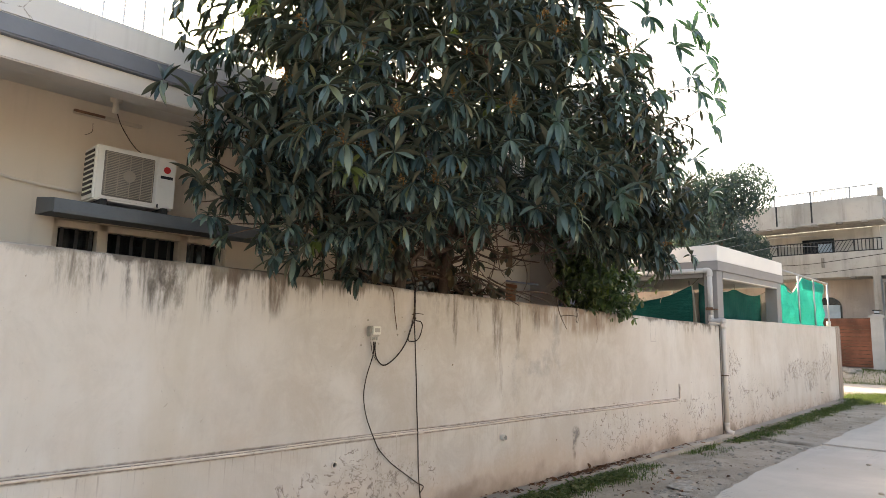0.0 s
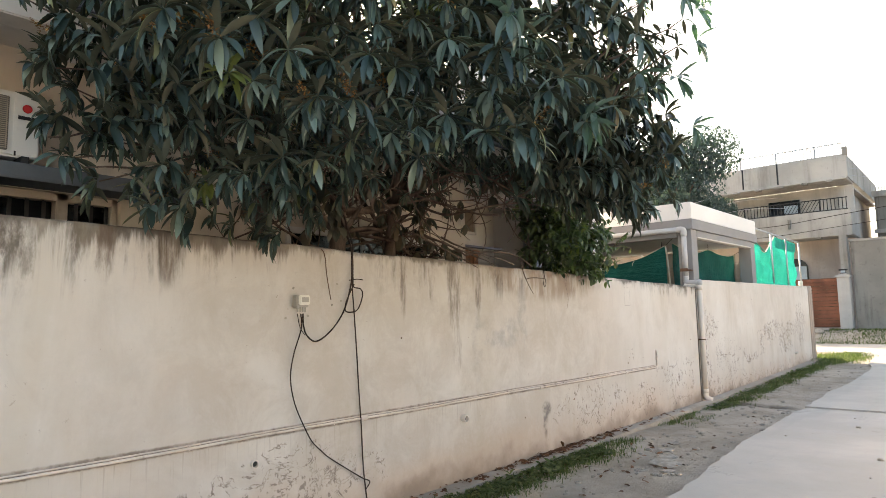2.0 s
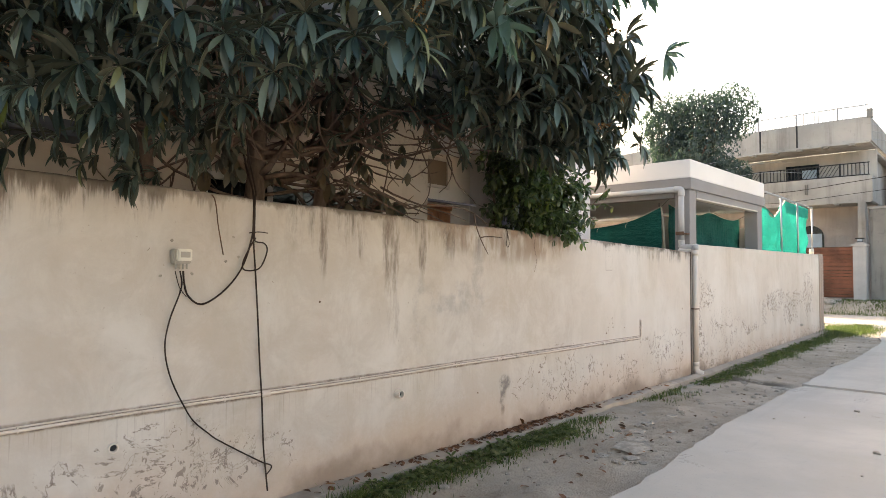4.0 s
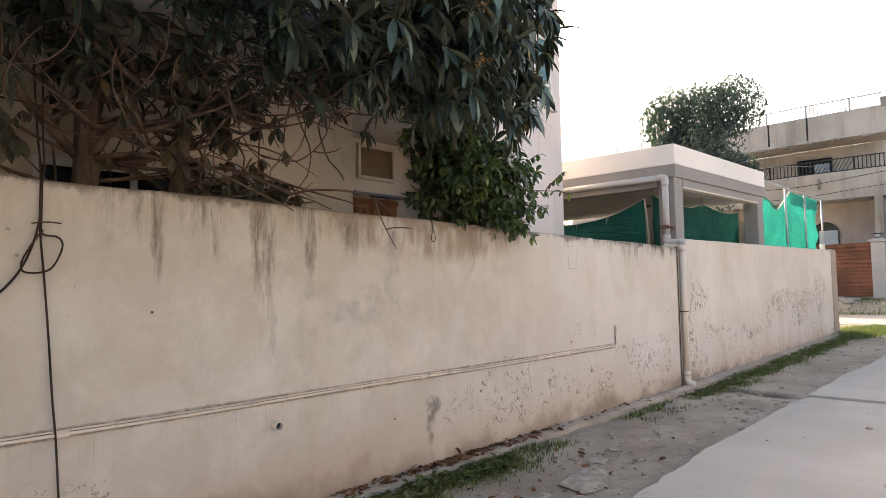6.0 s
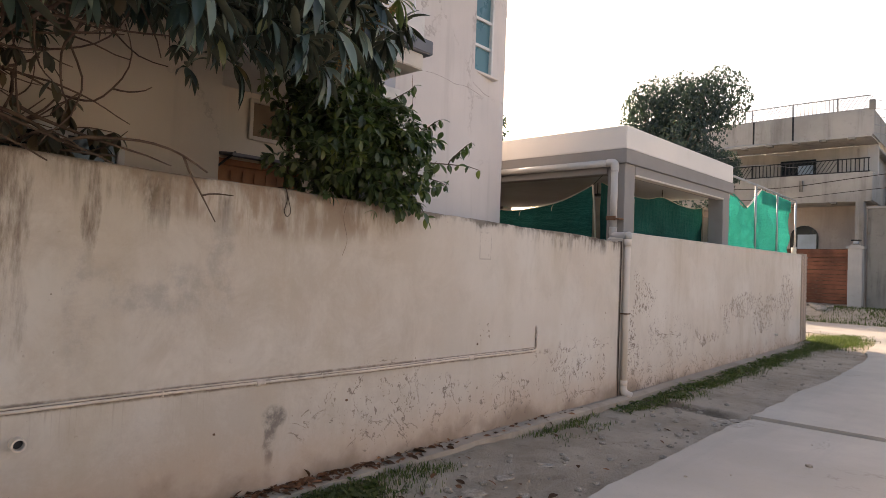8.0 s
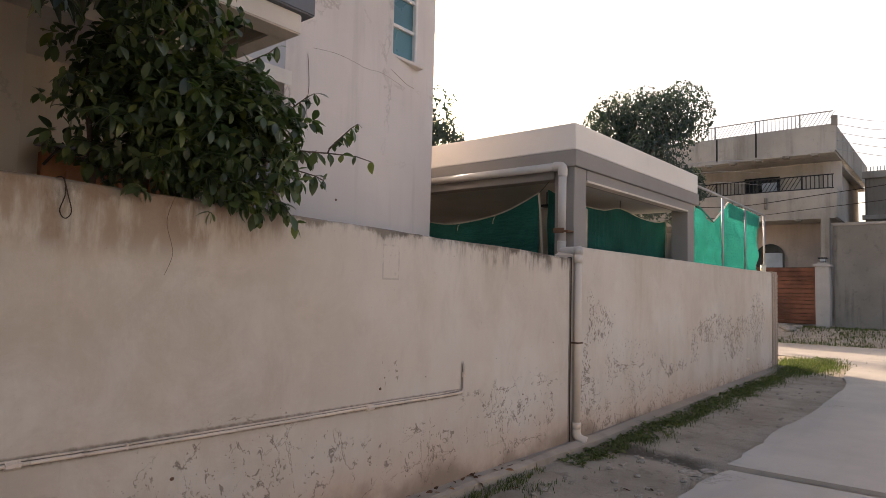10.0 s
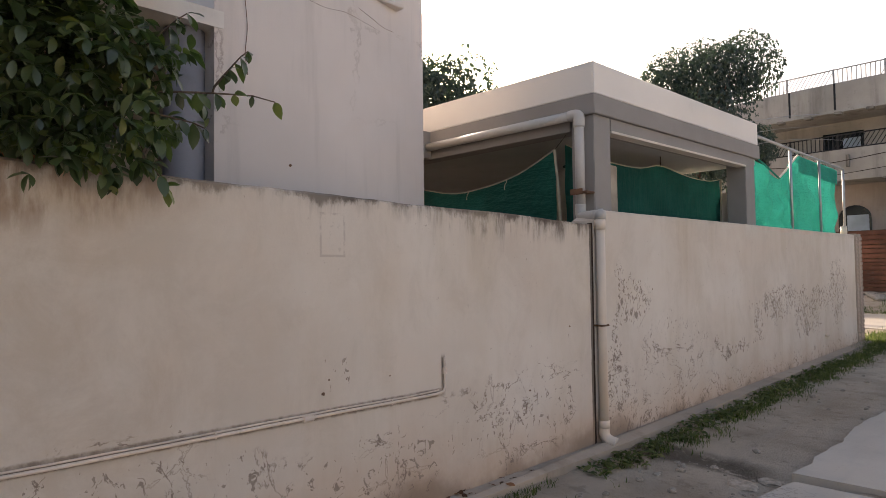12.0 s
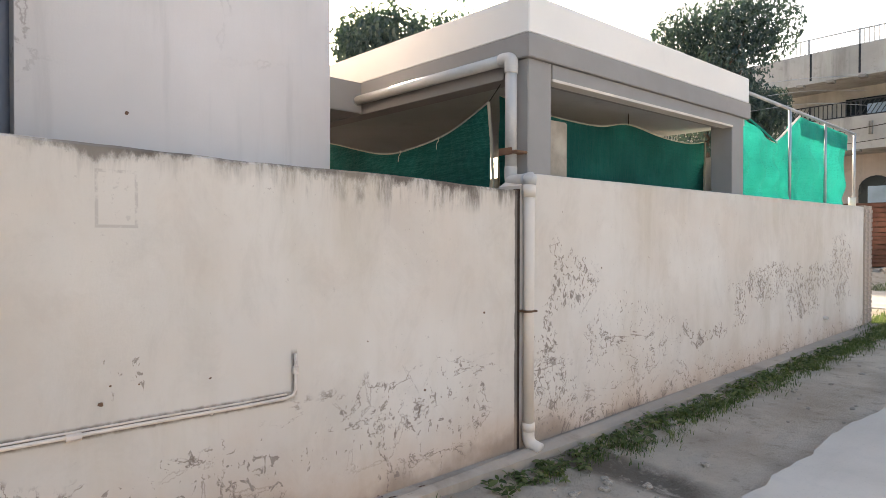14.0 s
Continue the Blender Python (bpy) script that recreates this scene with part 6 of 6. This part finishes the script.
def weeds():
    """Low broad-leaved weeds among the grass."""
    rng = random.Random(77)
    fol = Foliage()
    for _ in range(1000):
        y = rng.uniform(4.6, 7.4) if rng.random() < 0.3 else rng.uniform(11.0, 23.0)
        x = -3.99 + rng.gauss(0, 0.09) + (0.08 if y > 17 else 0)
        if x < -4.13:
            continue
        rosette(fol, np.array((x, y, ground_z(x, y) + rng.uniform(0.01, 0.05))), (0.05, 0, 1.0), rng, rng.randint(4, 7), rng.uniform(0.03, 0.075), OVAL, 0.15)
    ob = raw("weeds", np.concatenate(fol.v).tolist(), fol.f, M_GRASS, smooth=True)
    return tagged(ob, "low broad leaved weeds among the grass", "weeds", kind="stuff")


weeds()


def verge_grass():
    rng = random.Random(22)
    V, F = [], []
    for _ in range(13000):
        x, y = rng.uniform(-9, 4), rng.uniform(29.9, 33.2)
        if rng.random() > 0.65 + 0.6 * noise.noise(Vector((x * 0.8, y, 0))) or (x < -6.0 and y > 31.0):
            continue
        blade(V, F, x, y, ground_z(x, y), rng.uniform(0.03, 0.11), rng, 0.010)
    return tagged(raw("grass", V, F, M_GRASS), "rough grass bank across the street", "grass", kind="stuff")


verge_grass()
clump("weeds", -4.05, 4.55, 0.13, 130, 0.12, M_GRASS, "small weeds at the wall's foot", 7)
clump("weeds", -4.24, 3.96, 0.05, 60, 0.08, M_TWIG, "dry weed stalks at the cable's foot", 9)


def stone_mesh(seed, flat):
    rng = random.Random(seed)
    bm = bmesh.new()
    bmesh.ops.create_icosphere(bm, subdivisions=2, radius=1.0)
    for v in bm.verts:
        v.co *= 1 + 0.35 * noise.noise(v.co * 1.4 + Vector((seed, 0, 0)))
        v.co.z = max(-0.5, min(0.5, v.co.z * 0.7)) * flat
    return mesh_of("stone", bm, M_STONE)


rng = random.Random(31)
round_stones = [stone_mesh(s, 1.0) for s in range(4)]
flat_stones = [stone_mesh(s + 10, 0.28) for s in range(4)]
for i in range(230):
    y = rng.uniform(4.5, 22) if i % 2 else rng.uniform(5.5, 12)
    x = rng.uniform(-3.85, -2.85) if rng.random() < 0.92 else rng.uniform(-2.6, -0.5)
    s = 0.008 + 0.03 * rng.random() ** 2
    st = new("stone", round_stones[i % 4])
    st.scale = (s, s * rng.uniform(0.7, 1.4), s)
    st.rotation_euler = (0, 0, rng.uniform(0, 6.28))
    st.location = (x, y, (0.024 if x > -2.65 else ground_z(x, y)) + s * 0.2)
    tagged(st, "small grey pebble on the bare earth", "stone", "pebbles in the lane")
for x, y, s in ((-3.18, 7.15, 0.17), (-3.30, 7.45, 0.11), (-3.42, 7.75, 0.09), (-3.05, 6.85, 0.07), (-3.5, 8.2, 0.07), (-3.28, 6.75, 0.06), (-3.05, 11.55, 0.1), (-3.0, 11.95, 0.09), (-3.45, 8.7, 0.06)):
    st = new("stone", flat_stones[int(s * 100) % 4])
    st.scale = (s, s * 1.2, 0.09)
    st.rotation_euler = (0, 0.03, s * 40)
    st.location = (x, y, ground_z(x, y) + 0.004)
    tagged(st, "flat broken piece of concrete on the earth", "rubble", "flat rubble in the lane")
for i in range(34):
    x = rng.uniform(-9.0, -5.9)
    s = rng.uniform(0.09, 0.24)
    st = new("stone", round_stones[i % 4])
    st.scale = (s, s, s * 0.8)
    y = rng.uniform(31.6, 32.7)
    st.rotation_euler = (0, 0, rng.uniform(0, 6.28))
    st.location = (x, y, ground_z(x, y) + s * 0.15)
    tagged(st, "rough stone in the rubble before the gate", "stone", "rubble bank before the gate")


def litter():
    rng = random.Random(41)
    fol = Foliage()
    for _ in range(520):
        y = rng.uniform(4.3, 10.8) if rng.random() < 0.3 else rng.gauss(6.9, 0.7)
        x = -4.31 + 0.12 * rng.random() ** 1.6 if rng.random() < 0.8 else rng.uniform(-4.1, -3.0)
        z = 0.045 if x < -4.15 else ground_z(x, y) + 0.015
        V, F = OVAL[rng.randrange(3)]
        fol.add(V * rng.uniform(0.04, 0.10), F, basis((rng.gauss(0, 1), rng.gauss(0, 1), rng.gauss(0, 0.15)), rng.uniform(-0.4, 0.4)), np.array((x, y, z)))
    ob = raw("fallen_leaves", np.concatenate(fol.v).tolist(), fol.f, M_LITTER)
    return tagged(ob, "brown fallen leaves along the wall's foot", "leaves", kind="stuff")


litter()
